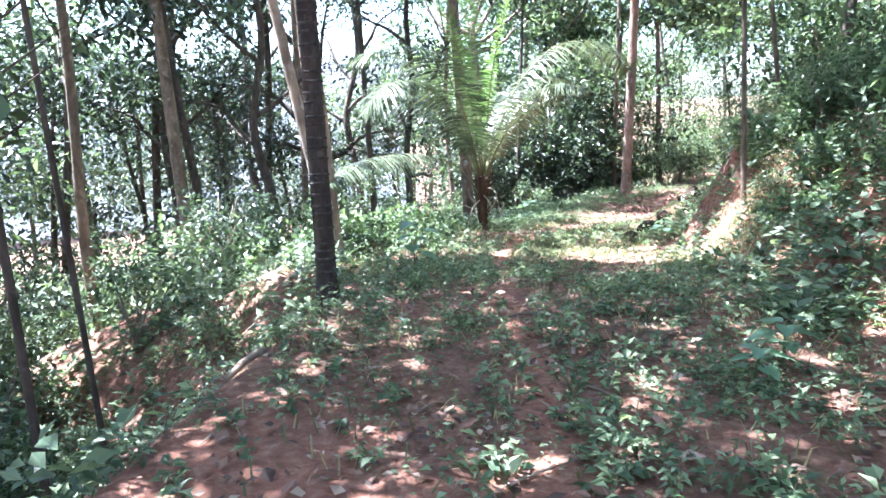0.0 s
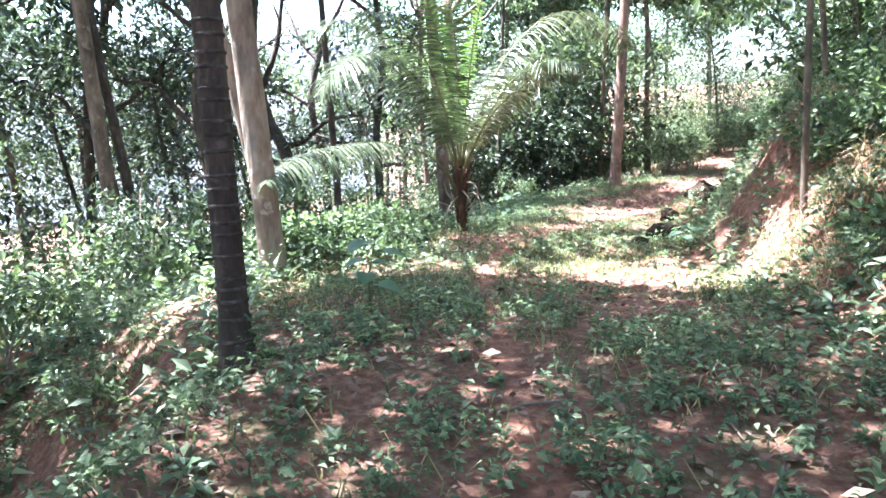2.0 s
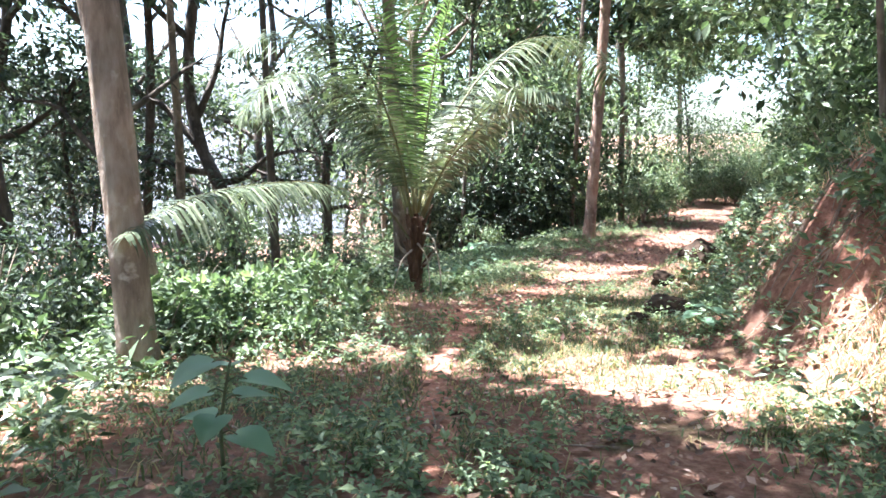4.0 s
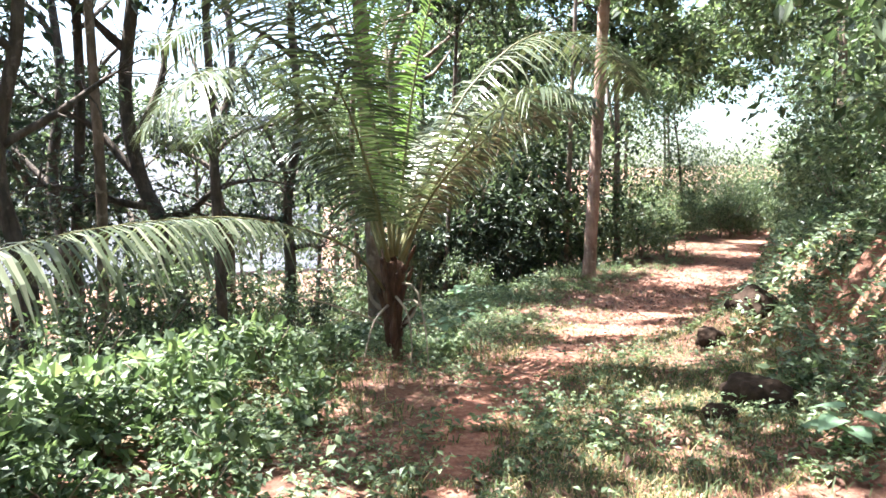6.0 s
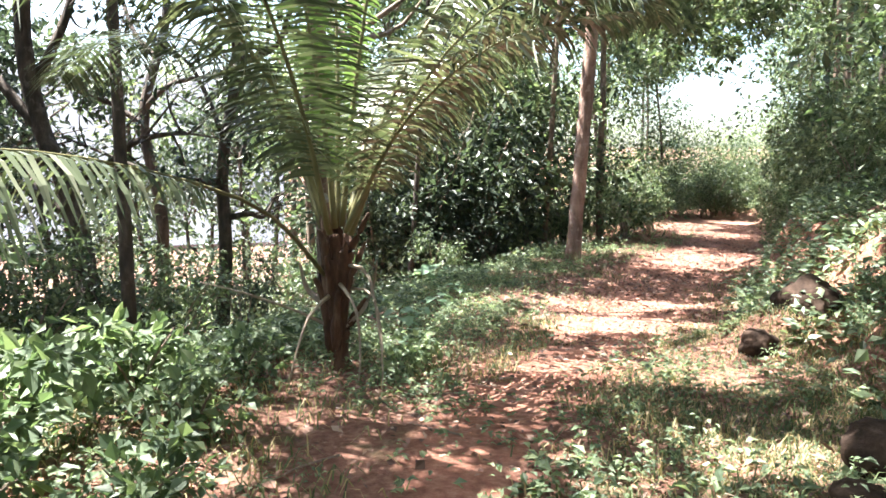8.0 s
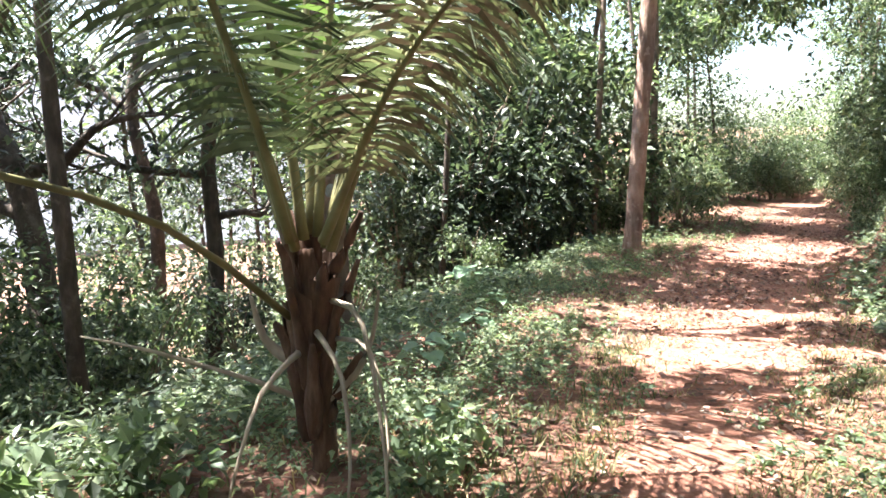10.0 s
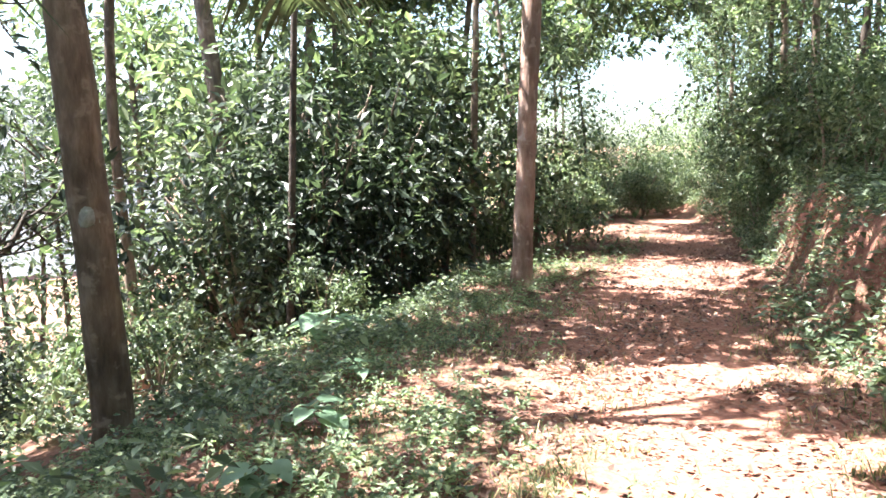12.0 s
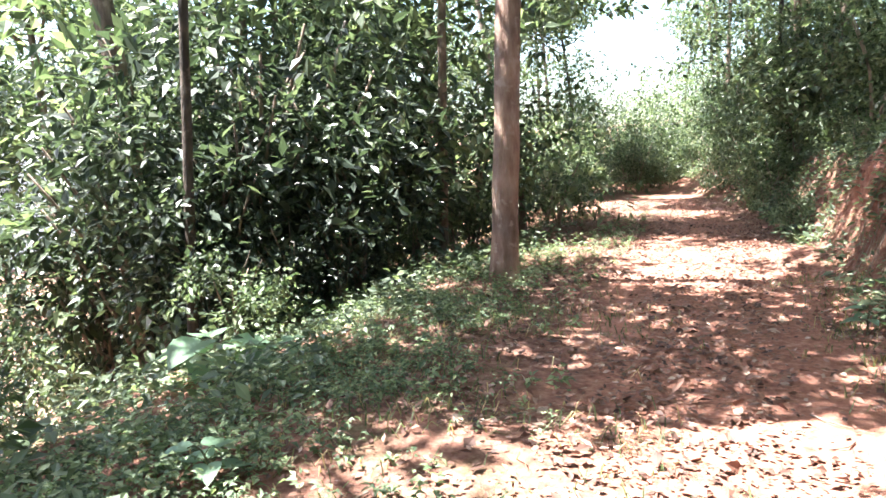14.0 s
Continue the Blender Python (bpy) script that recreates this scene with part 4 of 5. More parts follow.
# added trees beside the path; their unseen high crowns are set to shade it
def shade_trees():
    rng = np.random.default_rng(300)
    feet = ((-4.9, 2.0, 9.5), (4.8, 1.0, 9.0), (-5.4, 8.6, 10.0), (6.0, 6.2, 9.5), (-6.0, 13.0, 10.5), (7.2, 14.0, 10.0), (-4.0, 20.0, 10.5), (9.4, 19.5, 10.0),
            (0.2, 27.5, 10.0), (13.6, 24.0, 10.5), (4.6, 35.0, 11.0), (17.0, 30.5, 10.5), (0.9, -3.5, 9.5), (20.5, 38.0, 10.0))
    sprays = {k: [] for k in range(len(feet))}
    # where the shade of each spray falls, step by step along the path
    for y in np.arange(-1.0, 44, 0.56):
        for s in np.arange(-5.0 if y < 12 else -2.2 if y < 16.5 or y > 25 else -3.4 if y < 20 else -4.4, 4.6, 0.56):
            d = float(path_x(y + 0.5) - path_x(y - 0.5))
            x = float(path_x(y)) + s * math.sqrt(1 + d * d) + rng.normal(0, 0.14)
            v = y + rng.normal(0, 0.14)
            h = rng.uniform(7.0, 10.0)
            p = np.array([x, v, gz(x, v)]) + np.array(SUN) * (h / SUN.z)
            if all(math.hypot(x - a, v - b) > r + 0.25 for a, b, r in FEET) and rng.random() < 0.985:
                k = min(range(len(feet)), key=lambda i: math.hypot(p[0] - feet[i][0], p[1] - feet[i][1]))
                sprays[k].append(p)
    for k, (x, y, h) in enumerate(feet):
        t = thing("canopy_tree", x, y)
        base = np.array(t.location)
        q = np.linspace(0, 1, 22)
        pts = np.stack([0.5 * math.cos(k) * q + 0.12 * np.sin(q * 6 + k), 0.5 * math.sin(k) * q + 0.12 * np.cos(q * 5 + k), h * q - 0.15 * (1 - q)], 1)
        wood = [tube(pts, 0.10 - 0.045 * q + 0.05 * np.exp(-q * h / 0.25), 12, 0.04, rng)]
        cl = []
        for i, p in enumerate(sprays[k]):
            e = p - base
            if i % 6 == 0:
                wood.append(tube(spline([pts[-1 - i % 8], (pts[-1] + e) / 2 + rng.normal(0, 0.25, 3), e], 6), np.linspace(0.04, 0.01, 6), 5))
            cl.append(clump(rng, e, 0.58, 44 if p[1] < 11 else 60, 0.33, 0.3, 0.5))
        part("trunk", mesh_arrays("trunk", *join(wood), (M_BARK, M_DARKBARK)[k % 2], smooth=True), t)
        if cl:
            part("crown", mesh_arrays("crown", *join(cl), M_TREE), t)
        tagged(t, "added tall slim tree, its high unseen crown shades the path", "tree", group="canopy trees")


shade_trees()


# ---------------------------------------------------------------- shrubs
def shrub_form(name, seed, height, radius, n_clump, per, leaf, material, label, stems=5, wide=0.4):
    rng = np.random.default_rng(seed)
    t = thing(name, -22 - 3 * (seed % 7), -34 - 2 * (seed % 5))
    st, cl = [], []
    for k in range(stems):
        a = rng.random() * 6.28
        e = np.array([math.cos(a) * radius * 0.6, math.sin(a) * radius * 0.6, height * (0.6 + 0.3 * rng.random())])
        p = spline([(0, 0, -0.05), e * np.array([0.35, 0.35, 0.55]) + rng.normal(0, 0.04, 3), e], 7)
        st.append(tube(p, np.linspace(0.02, 0.006, 7) * (0.6 + height * 0.35), 5))
    part("branchwork", mesh_arrays("branchwork", *join(st), M_TWIG, smooth=True), t)
    for k in range(n_clump):
        d = ball(rng, 1)[0]
        c = np.array([d[0] * radius, d[1] * radius, height * (0.52 + 0.46 * d[2])])
        cl.append(clump(rng, c, radius * 0.3 * (0.7 + 0.6 * rng.random()), per, leaf, wide=wide))
    part("foliage", mesh_arrays("foliage", *join(cl), material), t)
    return tagged(t, label, "shrub", group=name + "s")


FORMS = [
    shrub_form("leafy_shrub", 101, 1.5, 0.8, 26, 42, 0.10, M_SHRUB, "leafy green shrub with small glossy leaves"),
    shrub_form("leafy_shrub", 102, 1.0, 0.7, 22, 36, 0.11, M_SHRUB, "low leafy green shrub"),
    shrub_form("leafy_shrub", 103, 2.3, 1.0, 34, 46, 0.12, M_SHRUB, "tall leafy green shrub"),
    shrub_form("broadleaf_shrub", 104, 0.9, 0.65, 18, 18, 0.16, M_HERB, "soft pale-green broadleaf shrub", wide=0.6),
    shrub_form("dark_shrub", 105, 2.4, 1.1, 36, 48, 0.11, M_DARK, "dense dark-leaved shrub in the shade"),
    shrub_form("leafy_shrub", 106, 3.4, 1.4, 44, 48, 0.14, M_TREE, "tall bushy sapling with drooping leaves"),
]


def put(k, x, y, sc, rng, sink=0.03):
    return copy_thing(FORMS[k], pose(x, y, gz(x, y) - sink, rng.normal(0, 4), rng.normal(0, 4), rng.uniform(0, 360)) @ Matrix.Scale(sc, 4))


def plant_shrubs():
    rng = np.random.default_rng(9)

    def band(n, s0, s1, y0, y1, kinds, c0, c1, everywhere=False):
        for _ in range(n):
            y, s = rng.uniform(y0, y1), rng.uniform(s0, s1)
            d = path_x(y + 0.5) - path_x(y - 0.5)
            x = float(path_x(y) + s * math.sqrt(1 + d * d))
            if everywhere or clear_of_glades(x, y, 1.0, 0.5) or rng.random() < 0.3:
                put(int(rng.choice(kinds)), x, y, rng.uniform(c0, c1), rng)
    # below the left edge
    band(22, -7.5, -3.4, 3.5, 9.5, [0, 1, 2, 5], 0.5, 0.85)
    band(20, -9.0, -4.8, 9.5, 24, [0, 2, 5, 4], 0.6, 1.0)
    band(14, -7.5, -4.4, 19, 34, [0, 1, 4, 2], 0.5, 0.9)
    band(24, -15, -8, 6, 40, [5, 4, 4], 0.7, 1.1)
    band(18, -5.4, -3.0, 11.5, 17.0, [3], 0.5, 0.85, True)
    # the right bank and the hill above it
    band(44, 2.9, 5.0, 1.5, 16.0, [0, 1, 3], 0.45, 0.8)
    band(34, 4.4, 8.0, 1.0, 20.0, [0, 2, 5], 0.8, 1.3)
    band(40, 2.9, 5.5, 15.0, 44.0, [0, 2, 1, 5], 0.6, 1.1)
    band(18, 5.5, 11, 12.0, 48.0, [2, 5, 5], 1.0, 1.5)
    band(34, 1.9, 3.6, 7.5, 19.0, [3, 1, 3], 0.3, 0.6)
    band(26, 2.0, 3.3, 27.5, 41.0, [1, 3, 0], 0.5, 0.8, True)
    band(30, 2.5, 4.2, 28.0, 46.0, [2, 5, 0], 0.8, 1.3)
    # where the path bends out of sight
    band(22, -6.0, -2.6, 30, 47, [0, 2, 5], 0.7, 1.2)
    band(22, -4, 4, 47, 53, [2, 5], 0.9, 1.4)
    band(16, -3.5, 3.5, 44.5, 47.5, [0, 2, 5], 0.6, 1.0, True)
    band(30, 1.7, 3.4, 33, 47, [0, 2, 5], 0.6, 1.1, True)
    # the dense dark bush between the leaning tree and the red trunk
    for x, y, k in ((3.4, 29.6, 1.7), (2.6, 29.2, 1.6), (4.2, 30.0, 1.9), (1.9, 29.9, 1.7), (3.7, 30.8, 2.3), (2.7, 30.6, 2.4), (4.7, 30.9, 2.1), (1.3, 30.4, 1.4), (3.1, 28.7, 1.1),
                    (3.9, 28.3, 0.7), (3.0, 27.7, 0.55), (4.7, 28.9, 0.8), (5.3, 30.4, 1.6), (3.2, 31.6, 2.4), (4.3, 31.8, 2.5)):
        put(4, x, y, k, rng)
    # sunlit green growth over and behind it
    for x, y, k in ((2.2, 33.2, 2.4), (3.8, 33.6, 2.5), (5.2, 33.4, 2.2), (6.2, 33.0, 1.6)):
        put(5, x, y, k, rng)
    # pale broadleaf growth beside the path before the palm
    for x, y, c in ((-0.6, 13.2, 0.6), (-1.1, 12.6, 0.6), (-0.4, 12.4, 0.5), (-1.6, 13.5, 0.75), (-0.9, 14.3, 0.75), (0.0, 14.6, 0.55), (-1.7, 12.0, 0.5), (-0.5, 15.3, 0.7),
                    (-0.3, 11.7, 0.4), (-1.0, 11.6, 0.45), (0.0, 13.4, 0.5), (-2.2, 12.7, 0.6),
                    (0.1, 16.0, 0.5), (1.35, 16.0, 0.35), (1.5, 16.4, 0.4)):
        put(3, x, y, c, rng)


plant_shrubs()


def undergrowth(name, bands, leaf, material, label, seed):
    """Bushy growth too far off to tell plant from plant."""
    rng = np.random.default_rng(seed)
    cl = []
    for n, s0, s1, y0, y1, h0, h1 in bands:
        for _ in range(n):
            y, s = rng.uniform(y0, y1), rng.uniform(s0, s1)
            d = path_x(y + 0.5) - path_x(y - 0.5)
            x = float(path_x(y) + s * math.sqrt(1 + d * d))
            h = rng.uniform(h0, h1)
            for _ in range(10):
                c = ball(rng, 1)[0] * np.array([h * 0.55, h * 0.55, h * 0.5]) + [x, y, gz(x, y) + h * 0.5]
                cl.append(clump(rng, c, h * 0.26 * rng.uniform(0.7, 1.3), 34, leaf * rng.uniform(0.8, 1.2)))
    tagged(new(name, mesh_arrays(name, *join(cl), material)), label, "undergrowth", kind="stuff")


undergrowth("undergrowth", ((70, -14, -5.4, 9, 36, 0.8, 2.0), (24, -18, -9, 14, 40, 1.4, 3.0)), 0.13, M_SHRUB, "leafy undergrowth on the slope below the path", 401)
undergrowth("slope_thicket", ((120, -46, -14, 6, 75, 1.6, 4.0),), 0.3, M_TREE, "green thickets down the valley slope", 403)
undergrowth("far_thicket", ((24, -10, -4, 38, 52, 2.6, 4.2), (30, 4, 16, 50, 60, 4.5, 7.0), (34, -10, 4, 54, 62, 5.0, 7.5)), 0.2, M_TREE, "dense green thicket beyond the path's bend", 402)


# ---------------------------------------------------------------- low growth
def broad_plant(x, y, height, n, size, seed, label, name="broadleaf_plant", material=None):
    """A herb with a few large heart-shaped leaves on thin stalks."""
    rng = np.random.default_rng(seed)
    t = thing(name, x, y)
    stem = spline([(0, 0, -0.03), (rng.normal(0, 0.02), rng.normal(0, 0.02), height * 0.5), (rng.normal(0, 0.04), rng.normal(0, 0.04), height)], 8)
    part("stem", mesh_arrays("stem", *tube(stem, np.linspace(0.012, 0.005, 8), 6), M_STEM, smooth=True), t)
    for k in range(n):
        a = k * 2.4 + rng.normal(0, 0.3)
        h = height * (0.45 + 0.55 * k / max(n - 1, 1))
        p0 = np.array([np.interp(h, stem[:, 2], stem[:, 0]), np.interp(h, stem[:, 2], stem[:, 1]), h])
        d = np.array([math.cos(a), math.sin(a), 0.0])
        L = size * (0.75 + 0.5 * rng.random())
        out = p0 + d * L * 0.45 + np.array([0, 0, 0.08 * L])
        sd = np.array([-d[1], d[0], 0])
        rows = []
        prof = ((-0.12, 0.26), (0.0, 0.40), (0.2, 0.46), (0.45, 0.40), (0.7, 0.24), (0.9, 0.09), (1.0, 0.0))
        for f, w in prof:
            c = out + d * L * f + np.array([0, 0, -0.28 * L * f * f])
            for g in (-1, -0.5, 0, 0.5, 1):
                rows.append(c + sd * L * w * g + np.array([0, 0, 0.10 * L * abs(g) * w * 2 + 0.012 * L * math.sin(9 * f + 5 * g)]))
        tri = [(i * 5 + j, i * 5 + j + 1, i * 5 + j + 6, i * 5 + j + 5) for i in range(6) for j in range(4)]
        lf = part("leaf", mesh_arrays("leaf", np.array(rows), np.array(tri), material or M_BIGLEAF, smooth=True), t)
        part("stalk", mesh_arrays("stalk", *tube(spline([p0, (p0 + out) / 2 + [0, 0, 0.02], out], 5), 0.004, 5), M_STEM), lf)
    return tagged(t, label, "plant")


broad_plant(-0.27, 8.5, 0.62, 8, 0.17, 61, "upright green seedling with large soft leaves")
broad_plant(2.92, 25.1, 0.4, 8, 0.42, 62, "low herb with large pale-green leaves beside the path")
broad_plant(3.95, 28.3, 0.4, 8, 0.36, 74, "low herb with large pale-green leaves under the dark bush")
broad_plant(2.35, 20.9, 0.26, 9, 0.2, 63, "low herb with large pale-green leaves on the verge")
broad_plant(2.9, 22.2, 0.22, 5, 0.2, 64, "low broadleaf herb on the verge")
broad_plant(3.6, 24.9, 0.22, 5, 0.2, 65, "low broadleaf herb on the verge")
broad_plant(1.6, 18.9, 0.3, 6, 0.2, 66, "low broadleaf herb on the verge")
broad_plant(1.9, 19.8, 0.2, 6, 0.18, 67, "low broadleaf herb on the verge")
broad_plant(1.5, 16.7, 0.3, 7, 0.13, 68, "small herb with rounded leaves beside the palm")
broad_plant(3.45, 12.1, 0.28, 8, 0.17, 69, "leafy green herb beside the dark log")
broad_plant(1.75, 4.6, 0.3, 9, 0.14, 70, "leafy green herb on the trail's verge")
broad_plant(2.1, 5.0, 0.32, 9, 0.15, 71, "leafy green herb on the trail's verge")
broad_plant(4.3, 9.0, 0.6, 10, 0.2, 72, "broad pale-green plant on the bank")
broad_plant(8.6, 23.4, 0.24, 7, 0.14, 73, "small leafy herb at the foot of the bank")


def spread(rng, n, s0, s1, y0, y1, power=1.0):
    y = y0 + (y1 - y0) * rng.random(n) ** power
    s = rng.uniform(s0, s1, n)
    d = path_x(y + 0.5) - path_x(y - 0.5)
    x = path_x(y) + s * np.sqrt(1 + d * d)
    return x, y, s


def patchy(x, y, k=1.0):
    return np.sin(1.9 * k * x + 0.7) * np.sin(1.6 * k * y + 0.3 * x) + 0.5 * np.sin(4.3 * k * x + y) * np.sin(3.9 * k * y - 0.8)


def bare_track(s, y):
    mid, half = track(y)
    ragged = 0.75 + 0.45 * np.sin(5.3 * y + 3 * s) * np.sin(11.1 * y - 2 * s) + 0.3 * np.sin(23 * y)
    return np.abs(s - mid) < half * ragged


def herbs():
    """Small leafy herbs all over the verges: sprays of leaves close to the earth."""
    rng = np.random.default_rng(21)
    x, y, s = spread(rng, 14000, -5.0, 5.0, 0.5, 36, 1.15)
    keep = ~bare_track(s, y) & (patchy(x, y) > rng.normal(-0.05, 0.35, len(x))) & ((y < 19) | (np.abs(s - 0.6) > 1.45))
    keep &= ~((y < 5.4) & (s < -0.2) & (s > -2.2) & (rng.random(len(x)) < 0.75))
    # fewer herbs at the sun patches, so that they stay pale
    keep &= ~((np.hypot(x - 2.4, y - 10.8) < 1.1) & (rng.random(len(x)) < 0.8)) & ~((np.hypot(x - 4.8, y - 18.4) < 1.8) & (rng.random(len(x)) < 0.6))
    x, y = x[keep], y[keep]
    # thicker beside the first stretch of the trail
    x2, y2, s2 = spread(rng, 5200, -2.6, 3.4, 1.0, 13.5, 1.1)
    keep = ~bare_track(s2, y2) & (patchy(x2 + 2, y2 - 3, 1.4) > rng.normal(0.1, 0.3, len(x2))) & ~((y2 < 5.4) & (s2 < -0.1) & (rng.random(len(x2)) < 0.6))
    keep &= ~(np.hypot(x2 - 2.4, y2 - 10.8) < 1.2)
    x, y = np.concatenate([x, x2[keep]]), np.concatenate([y, y2[keep]])
    # and on the slope's side of the path farther on
    x3, y3, s3 = spread(rng, 5200, -4.6, -0.9, 16.8, 30)
    keep = ~bare_track(s3, y3) & (patchy(x3 - 2, y3 + 3, 1.1) > rng.normal(-0.15, 0.35, len(x3))) & (s3 < np.interp(y3, [17, 20, 30], [-0.9, -1.3, -1.9]))
    x, y = np.concatenate([x, x3[keep]]), np.concatenate([y, y3[keep]])
    n = len(x)
    per = 14
    h = rng.uniform(0.03, 0.20, n) * np.where(rng.random(n) < 0.2, 1.8, 1)
    px, py = np.repeat(x, per), np.repeat(y, per)
    a = rng.uniform(0, 6.28, n * per)
    f = rng.random(n * per)
    hh = np.repeat(h, per) * f
    out = np.repeat(h, per) * 0.5 * (1 - f * 0.5) * rng.random(n * per)
    X, Y = px + np.cos(a) * out, py + np.sin(a) * out
    P = np.stack([X, Y, ground_z(X, Y) + hh + 0.005], 1)
    way = np.stack([np.cos(a), np.sin(a), rng.normal(0.15, 0.35, n * per)], 1)
    up = np.array([0, 0, 1.0]) + rng.normal(0, 0.25, (n * per, 3))
    L = np.repeat(rng.uniform(0.025, 0.07, n), per) * rng.uniform(0.7, 1.3, n * per)
    v, t = leaves(P, way, up, L, L * rng.uniform(0.45, 0.65, n * per))
    tagged(new("herbs", mesh_arrays("herbs", v, t, M_HERB)), "low green herbs covering the verges of the path", "herb", kind="stuff")


def bank_growth():
    """Creepers and ferny herbs that cover the bank and the slope's edge."""
    rng = np.random.default_rng(24)
    x1, y1, s1 = spread(rng, 6200, 1.9, 5.0, 0.5, 44, 1.05)
    x2, y2, s2 = spread(rng, 2400, -6.5, -1.9, 3.0, 32, 1.1)
    x, y = np.concatenate([x1, x2]), np.concatenate([y1, y2])
    s = np.concatenate([s1, s2])
    keep = (patchy(x + 5, y + 1, 0.9) > rng.normal(-0.3, 0.4, len(x))) & ((s > 0) | (-s > np.interp(y, [7, 10], [1.7, 2.6])))
    keep &= ~((s > 1.9) & (s < 3.7) & (y > 7.5) & (y < 14.5) & (rng.random(len(x)) < 0.6))
    x, y = x[keep], y[keep]
    n, per = len(x), 16
    h = rng.uniform(0.08, 0.45, n)
    a = rng.uniform(0, 6.28, n * per)
    f = rng.random(n * per)
    out = np.repeat(h, per) * 0.8 * rng.random(n * per)
    X, Y = np.repeat(x, per) + np.cos(a) * out, np.repeat(y, per) + np.sin(a) * out
    P = np.stack([X, Y, ground_z(X, Y) + np.repeat(h, per) * f], 1)
    way = np.stack([np.cos(a), np.sin(a), rng.normal(0, 0.4, n * per)], 1)
    up = np.array([-0.3, 0, 1.0]) + rng.normal(0, 0.35, (n * per, 3))
    L = np.repeat(rng.uniform(0.06, 0.15, n), per) * rng.uniform(0.7, 1.3, n * per)
    v, t = flat_leaves(P, way, up, L, L * rng.uniform(0.4, 0.6, n * per))
    tagged(new("bank_growth", mesh_arrays("bank_growth", v, t, M_SHRUB)), "leafy creepers and herbs covering the bank", "herb", kind="stuff")


def grass(name, n, s0, s1, y0, y1, material, label, lo, hi, seed, thresh=0.0, only=None):
    rng = np.random.default_rng(seed)
    x, y, s = spread(rng, n, s0, s1, y0, y1, 1.1)
    keep = (patchy(x + 3, y - 2, 0.8) > rng.normal(thresh, 0.4, n))
    keep &= ~bare_track(s, y)
    keep &= ~((y < 5.4) & (s < -0.2) & (rng.random(n) < 0.7)) & ~((y < 8.5) & (rng.random(n) < 0.55))
    if only is not None:
        keep &= only(x, y, s)
    x, y = x[keep], y[keep]
    m = len(x)
    a = rng.uniform(0, 6.28, m)
    L = rng.uniform(lo, hi, m)
    base = np.stack([x, y, ground_z(x, y) - 0.01], 1)
    d = np.stack([np.cos(a), np.sin(a), np.zeros(m)], 1)
    sd = np.stack([-np.sin(a), np.cos(a), np.zeros(m)], 1) * (0.003 + 0.003 * rng.random(m))[:, None]
    lean = rng.uniform(0.4, 1.5, m)[:, None]
    midp = base + (d * lean * 0.45 + np.array([0, 0, 0.6])) * L[:, None]
    tip = base + (d * lean + np.array([0, 0, 0.95]) - np.array([0, 0, 0.52]) * lean) * L[:, None]
    v = np.stack([base - sd, base + sd, midp + sd * 0.8, midp - sd * 0.8, tip], 1).reshape(-1, 3)
    k = (np.arange(m) * 5)[:, None]
    t = np.concatenate([k + [0, 1, 2], k + [0, 2, 3], k + [3, 2, 4]], 1).reshape(-1, 3)
    tagged(new(name, mesh_arrays(name, v, t, material)), label, "grass", kind="stuff")


def litter():
    rng = np.random.default_rng(33)
    x, y, s = spread(rng, 90000, -3.6, 3.6, 0.4, 40, 1.0)
    x2, y2, s2 = spread(rng, 24000, -3.4, 2.6, 16.5, 32)
    x, y, s = np.concatenate([x, x2]), np.concatenate([y, y2]), np.concatenate([s, s2])
    on = np.abs(s) < np.interp(y, [0, 12, 20], [2.2, 1.6, 2.2])
    keep = on | (rng.random(len(x)) < 0.45)
    keep &= rng.random(len(x)) < np.interp(y, [0, 7, 9, 18, 21, 40], [0.75, 0.65, 0.55, 0.4, 1, 1])
    keep &= patchy(x - 1, y + 4, 1.3) > rng.normal(-0.35, 0.5, len(x))
    x, y = x[keep], y[keep]
    n = len(x)
    a = rng.uniform(0, 6.28, n)
    way = np.stack([np.cos(a), np.sin(a), rng.normal(0, 0.3, n)], 1)
    up = np.array([0, 0, 1.0]) + rng.normal(0, 0.35, (n, 3))
    L = rng.uniform(0.025, 0.07, n) * np.where(rng.random(n) < 0.15, 1.8, 1)
    P = np.stack([x, y, ground_z(x, y) + rng.uniform(0.008, 0.035, n)], 1)
    v, t = flat_leaves(P, way, up, L, L * rng.uniform(0.35, 0.75, n), fold=0.12)
    tagged(new("leaf_litter", mesh_arrays("leaf_litter", v, t, M_LITTER)), "fallen dry brown leaves strewn on the path", "leaf litter", kind="stuff")


def twigs():
    rng = np.random.default_rng(35)
    x, y, s = spread(rng, 260, -3.2, 3.2, 1.0, 30, 1.1)
    out = []
    for a, b in zip(x, y):
        th, L = rng.uniform(0, 6.28), rng.uniform(0.15, 0.6)
        e = np.array([[a + math.cos(th) * L * f, b + math.sin(th) * L * f] for f in (-0.5, 0, 0.5)]) + rng.normal(0, 0.02, (3, 2))
        p = np.column_stack([e, ground_z(e[:, 0], e[:, 1]) + [0.012, 0.02, 0.012]])
        out.append(tube(p, [0.007, 0.006, 0.003], 5))
    tagged(new("twigs", mesh_arrays("twigs", *join(out), M_TWIG, smooth=True)), "thin dry twigs scattered on the ground", "twigs", kind="stuff")


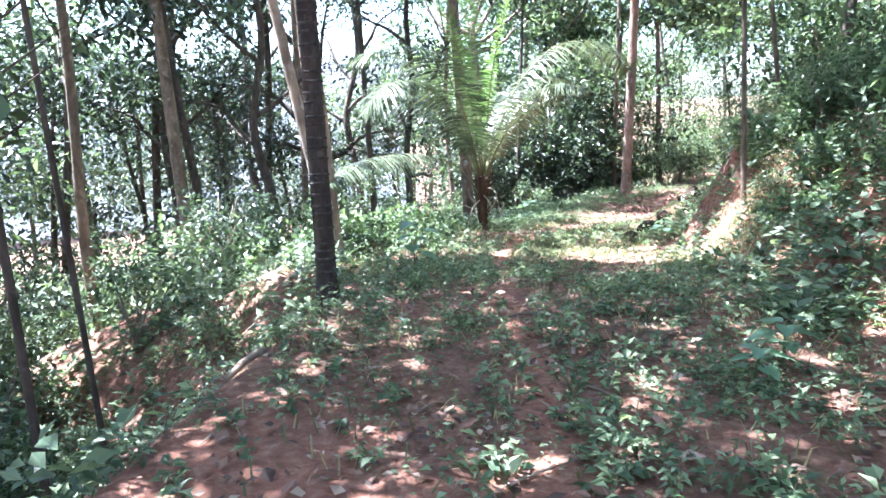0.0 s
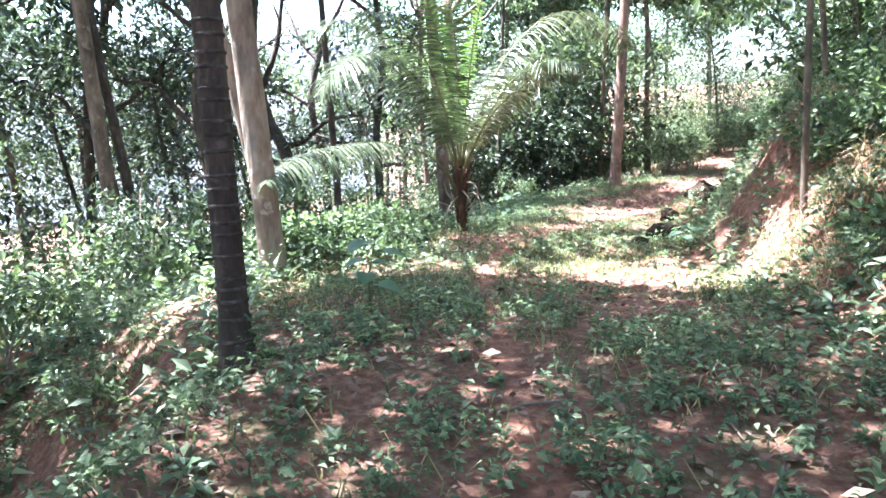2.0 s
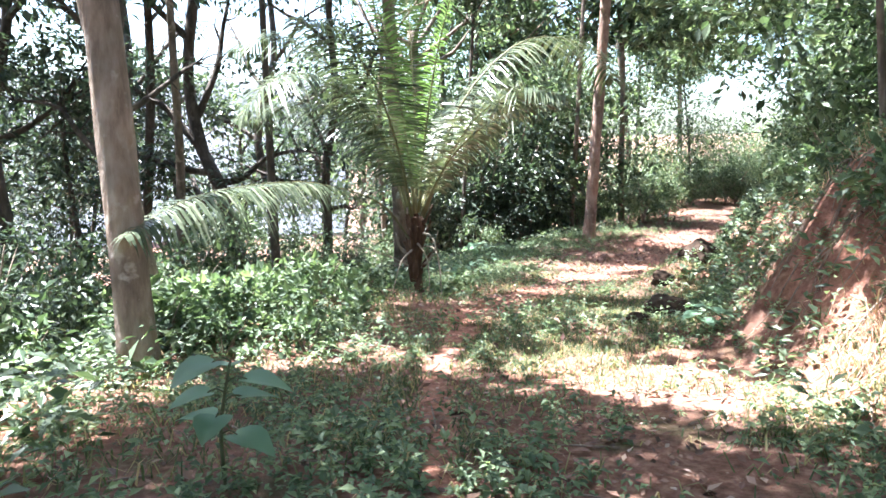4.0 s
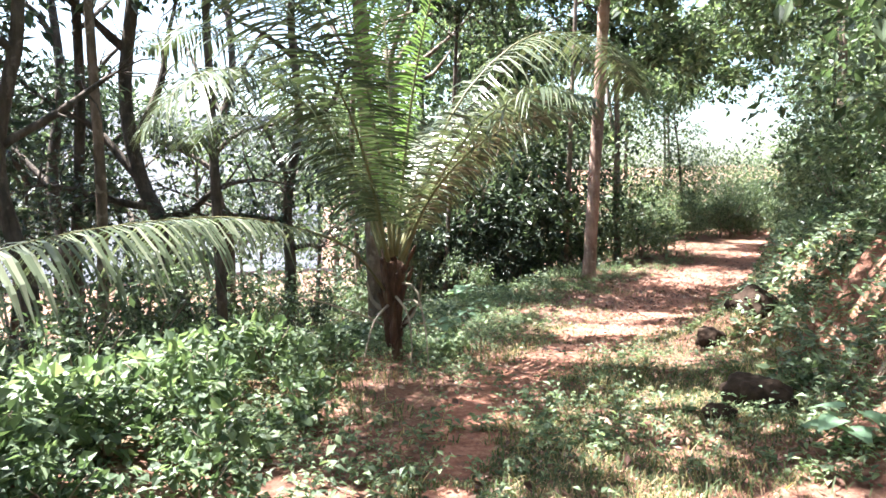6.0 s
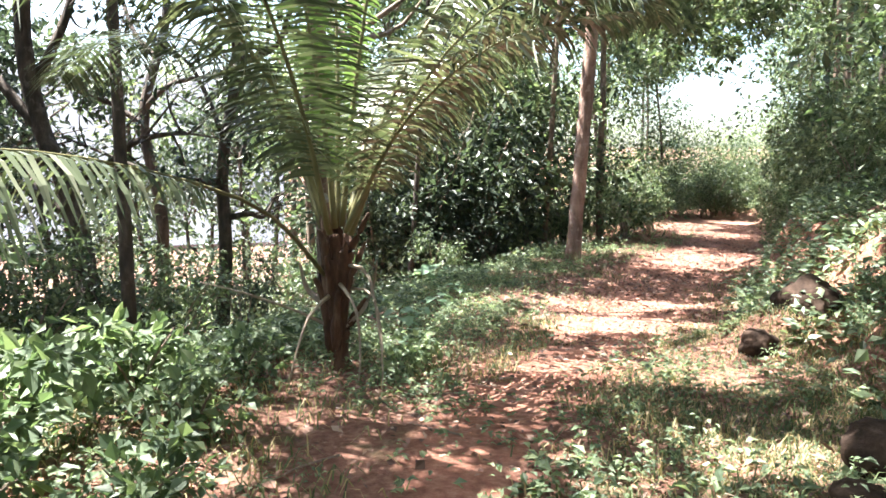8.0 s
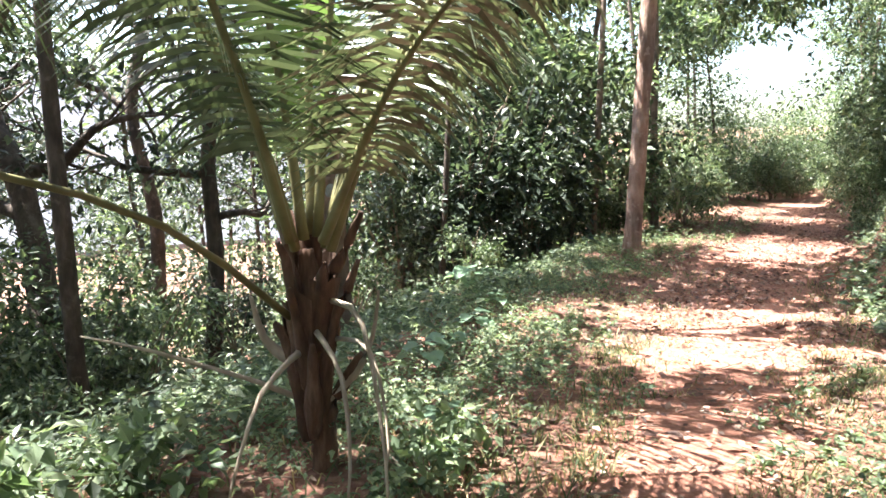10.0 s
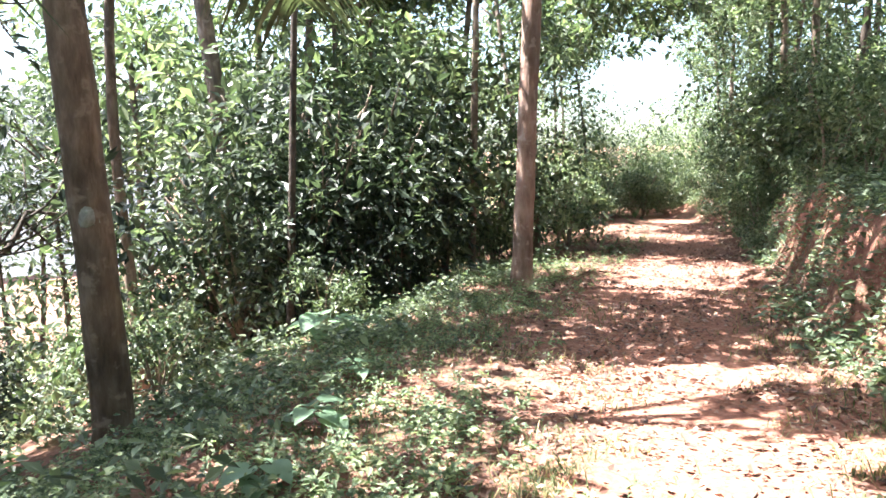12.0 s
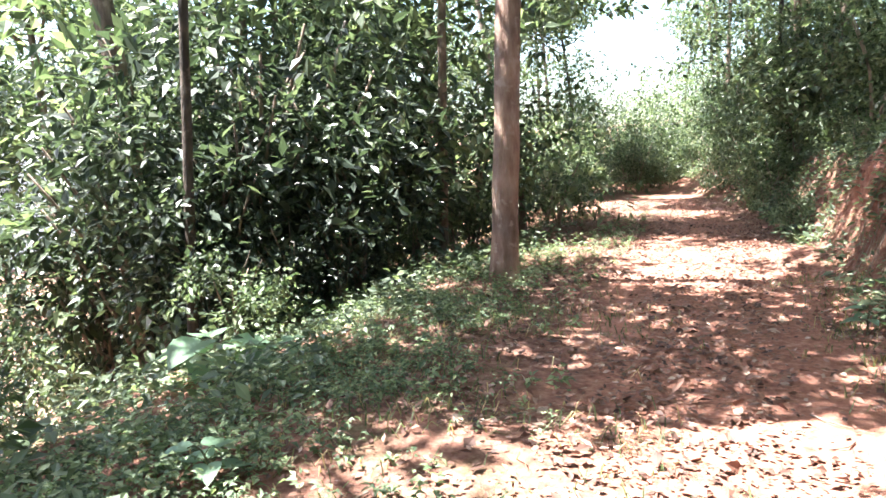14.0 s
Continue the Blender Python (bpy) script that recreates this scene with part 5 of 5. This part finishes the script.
def fallen_branch(x0, y0, x1, y1, r, seed, label):
    rng = np.random.default_rng(seed)
    t = thing("fallen_branch", x0, y0)
    q = np.linspace(0, 1, 12)
    X, Y = x0 + (x1 - x0) * q + rng.normal(0, 0.03, 12), y0 + (y1 - y0) * q + rng.normal(0, 0.03, 12)
    p = np.column_stack([X, Y, ground_z(X, Y) + r * 0.9]) - np.array(t.location)
    part("stem", mesh_arrays("stem", *tube(p, np.linspace(r, r * 0.5, 12), 8, 0.08, rng), M_TWIG, smooth=True), t)
    for k in (3, 6, 9):
        d = rng.normal(0, 0.2, 3) + [0, 0, 0.08]
        part("side_twig", mesh_arrays("side_twig", *tube(np.array([p[k], p[k] + d * 0.5, p[k] + d]), [r * 0.4, r * 0.3, r * 0.15], 5), M_TWIG), t)
    tagged(t, label, "branch")


def boulder(name, x, y, size, seed, material, label, sink=0.25):
    rng = np.random.default_rng(seed)
    bm = bmesh.new()
    bmesh.ops.create_icosphere(bm, subdivisions=4, radius=1)
    off = Vector(rng.uniform(-9, 9, 3))
    for v in bm.verts:
        n = v.co.copy()
        k = 1 + 0.30 * noise.noise(n * 1.3 + off) + 0.16 * noise.noise(n * 3.1 + off) + 0.07 * noise.noise(n * 8 + off)
        v.co = Vector((n.x * size[0], n.y * size[1], n.z * size[2])) * k
    for f in bm.faces:
        f.smooth = True
    me = bpy.data.meshes.new(name)
    bm.to_mesh(me)
    bm.free()
    me.materials.append(material)
    ob = new(name, me)
    ob.location = (x, y, gz(x, y) + size[2] * (1 - 2 * sink) * 0.6)
    ob.rotation_euler = (0, 0, rng.uniform(0, 6))
    return tagged(ob, label, "rock")


fallen_branch(-1.15, 5.4, -2.2, 4.1, 0.025, 81, "long pale dry branch lying at the slope's edge")
fallen_branch(-1.3, 6.3, -2.6, 4.9, 0.03, 82, "long dry branch lying at the slope's edge")
fallen_branch(0.1, 6.3, 0.9, 6.45, 0.012, 83, "short dry stick lying across the trail")
boulder("dark_rock", 3.75, 13.5, (0.34, 0.24, 0.20), 91, M_ROCK, "dark rough laterite stone beside the path")
boulder("dark_rock", 3.25, 13.2, (0.13, 0.12, 0.09), 92, M_ROCK, "small dark laterite stone beside the path")
boulder("dark_rock", 4.8, 16.5, (0.17, 0.15, 0.15), 97, M_ROCK, "dark laterite stone at the foot of the bank")
boulder("dark_rock", 5.6, 16.9, (0.34, 0.3, 0.28), 98, M_ROCK, "dark rounded stone at the foot of the bank")

def hanging_roots():
    """Thin dry roots that hang over the cut faces of the bank."""
    rng = np.random.default_rng(36)
    out = []
    for y0, y1, n in ((9.5, 14.0, 60), (23.0, 28.5, 40)):
        for _ in range(n):
            y = rng.uniform(y0, y1)
            s = rng.uniform(2.35, 3.1) if y0 < 15 else rng.uniform(2.3, 2.7)
            d = float(path_x(y + 0.5) - path_x(y - 0.5))
            x = float(path_x(y)) + s * math.sqrt(1 + d * d)
            pts = []
            for k in range(5):
                u, w = x - 0.16 * k * rng.uniform(0.6, 1.1), y + rng.normal(0, 0.04)
                pts.append((u, w, gz(u, w) + 0.02 + 0.05 * math.sin(k)))
            out.append(tube(spline(pts, 7), np.linspace(0.008, 0.003, 7), 4))
    tagged(new("hanging_roots", mesh_arrays("hanging_roots", *join(out), M_TWIG, smooth=True)), "thin dry roots hanging over the cut bank", "roots", kind="stuff")


hanging_roots()
herbs()
bank_growth()
grass("grass", 70000, -3.6, 3.4, 0.8, 26, M_GRASS, "short green grass on the path's verges", 0.05, 0.18, 22)
grass("dry_grass", 9000, 2.2, 3.9, 8.0, 14, M_STRAW, "sun-bleached dry grass on the bank", 0.08, 0.28, 23, 0.35)
grass("grass", 60000, -0.9, 2.4, 9.0, 19.5, M_GRASS, "thin trodden grass in the sunlit part of the path", 0.03, 0.10, 27, -0.1,
      lambda x, y, s: (np.hypot(x - 2.7, y - 10.7) > 1.1) & (np.hypot(x - 4.2, y - 18.6) > 0.9))
grass("dry_grass", 16000, -0.4, 2.0, 9.0, 21, M_STRAW, "thin sun-bleached grass on the path", 0.02, 0.07, 25, 0.1)
litter()
twigs()
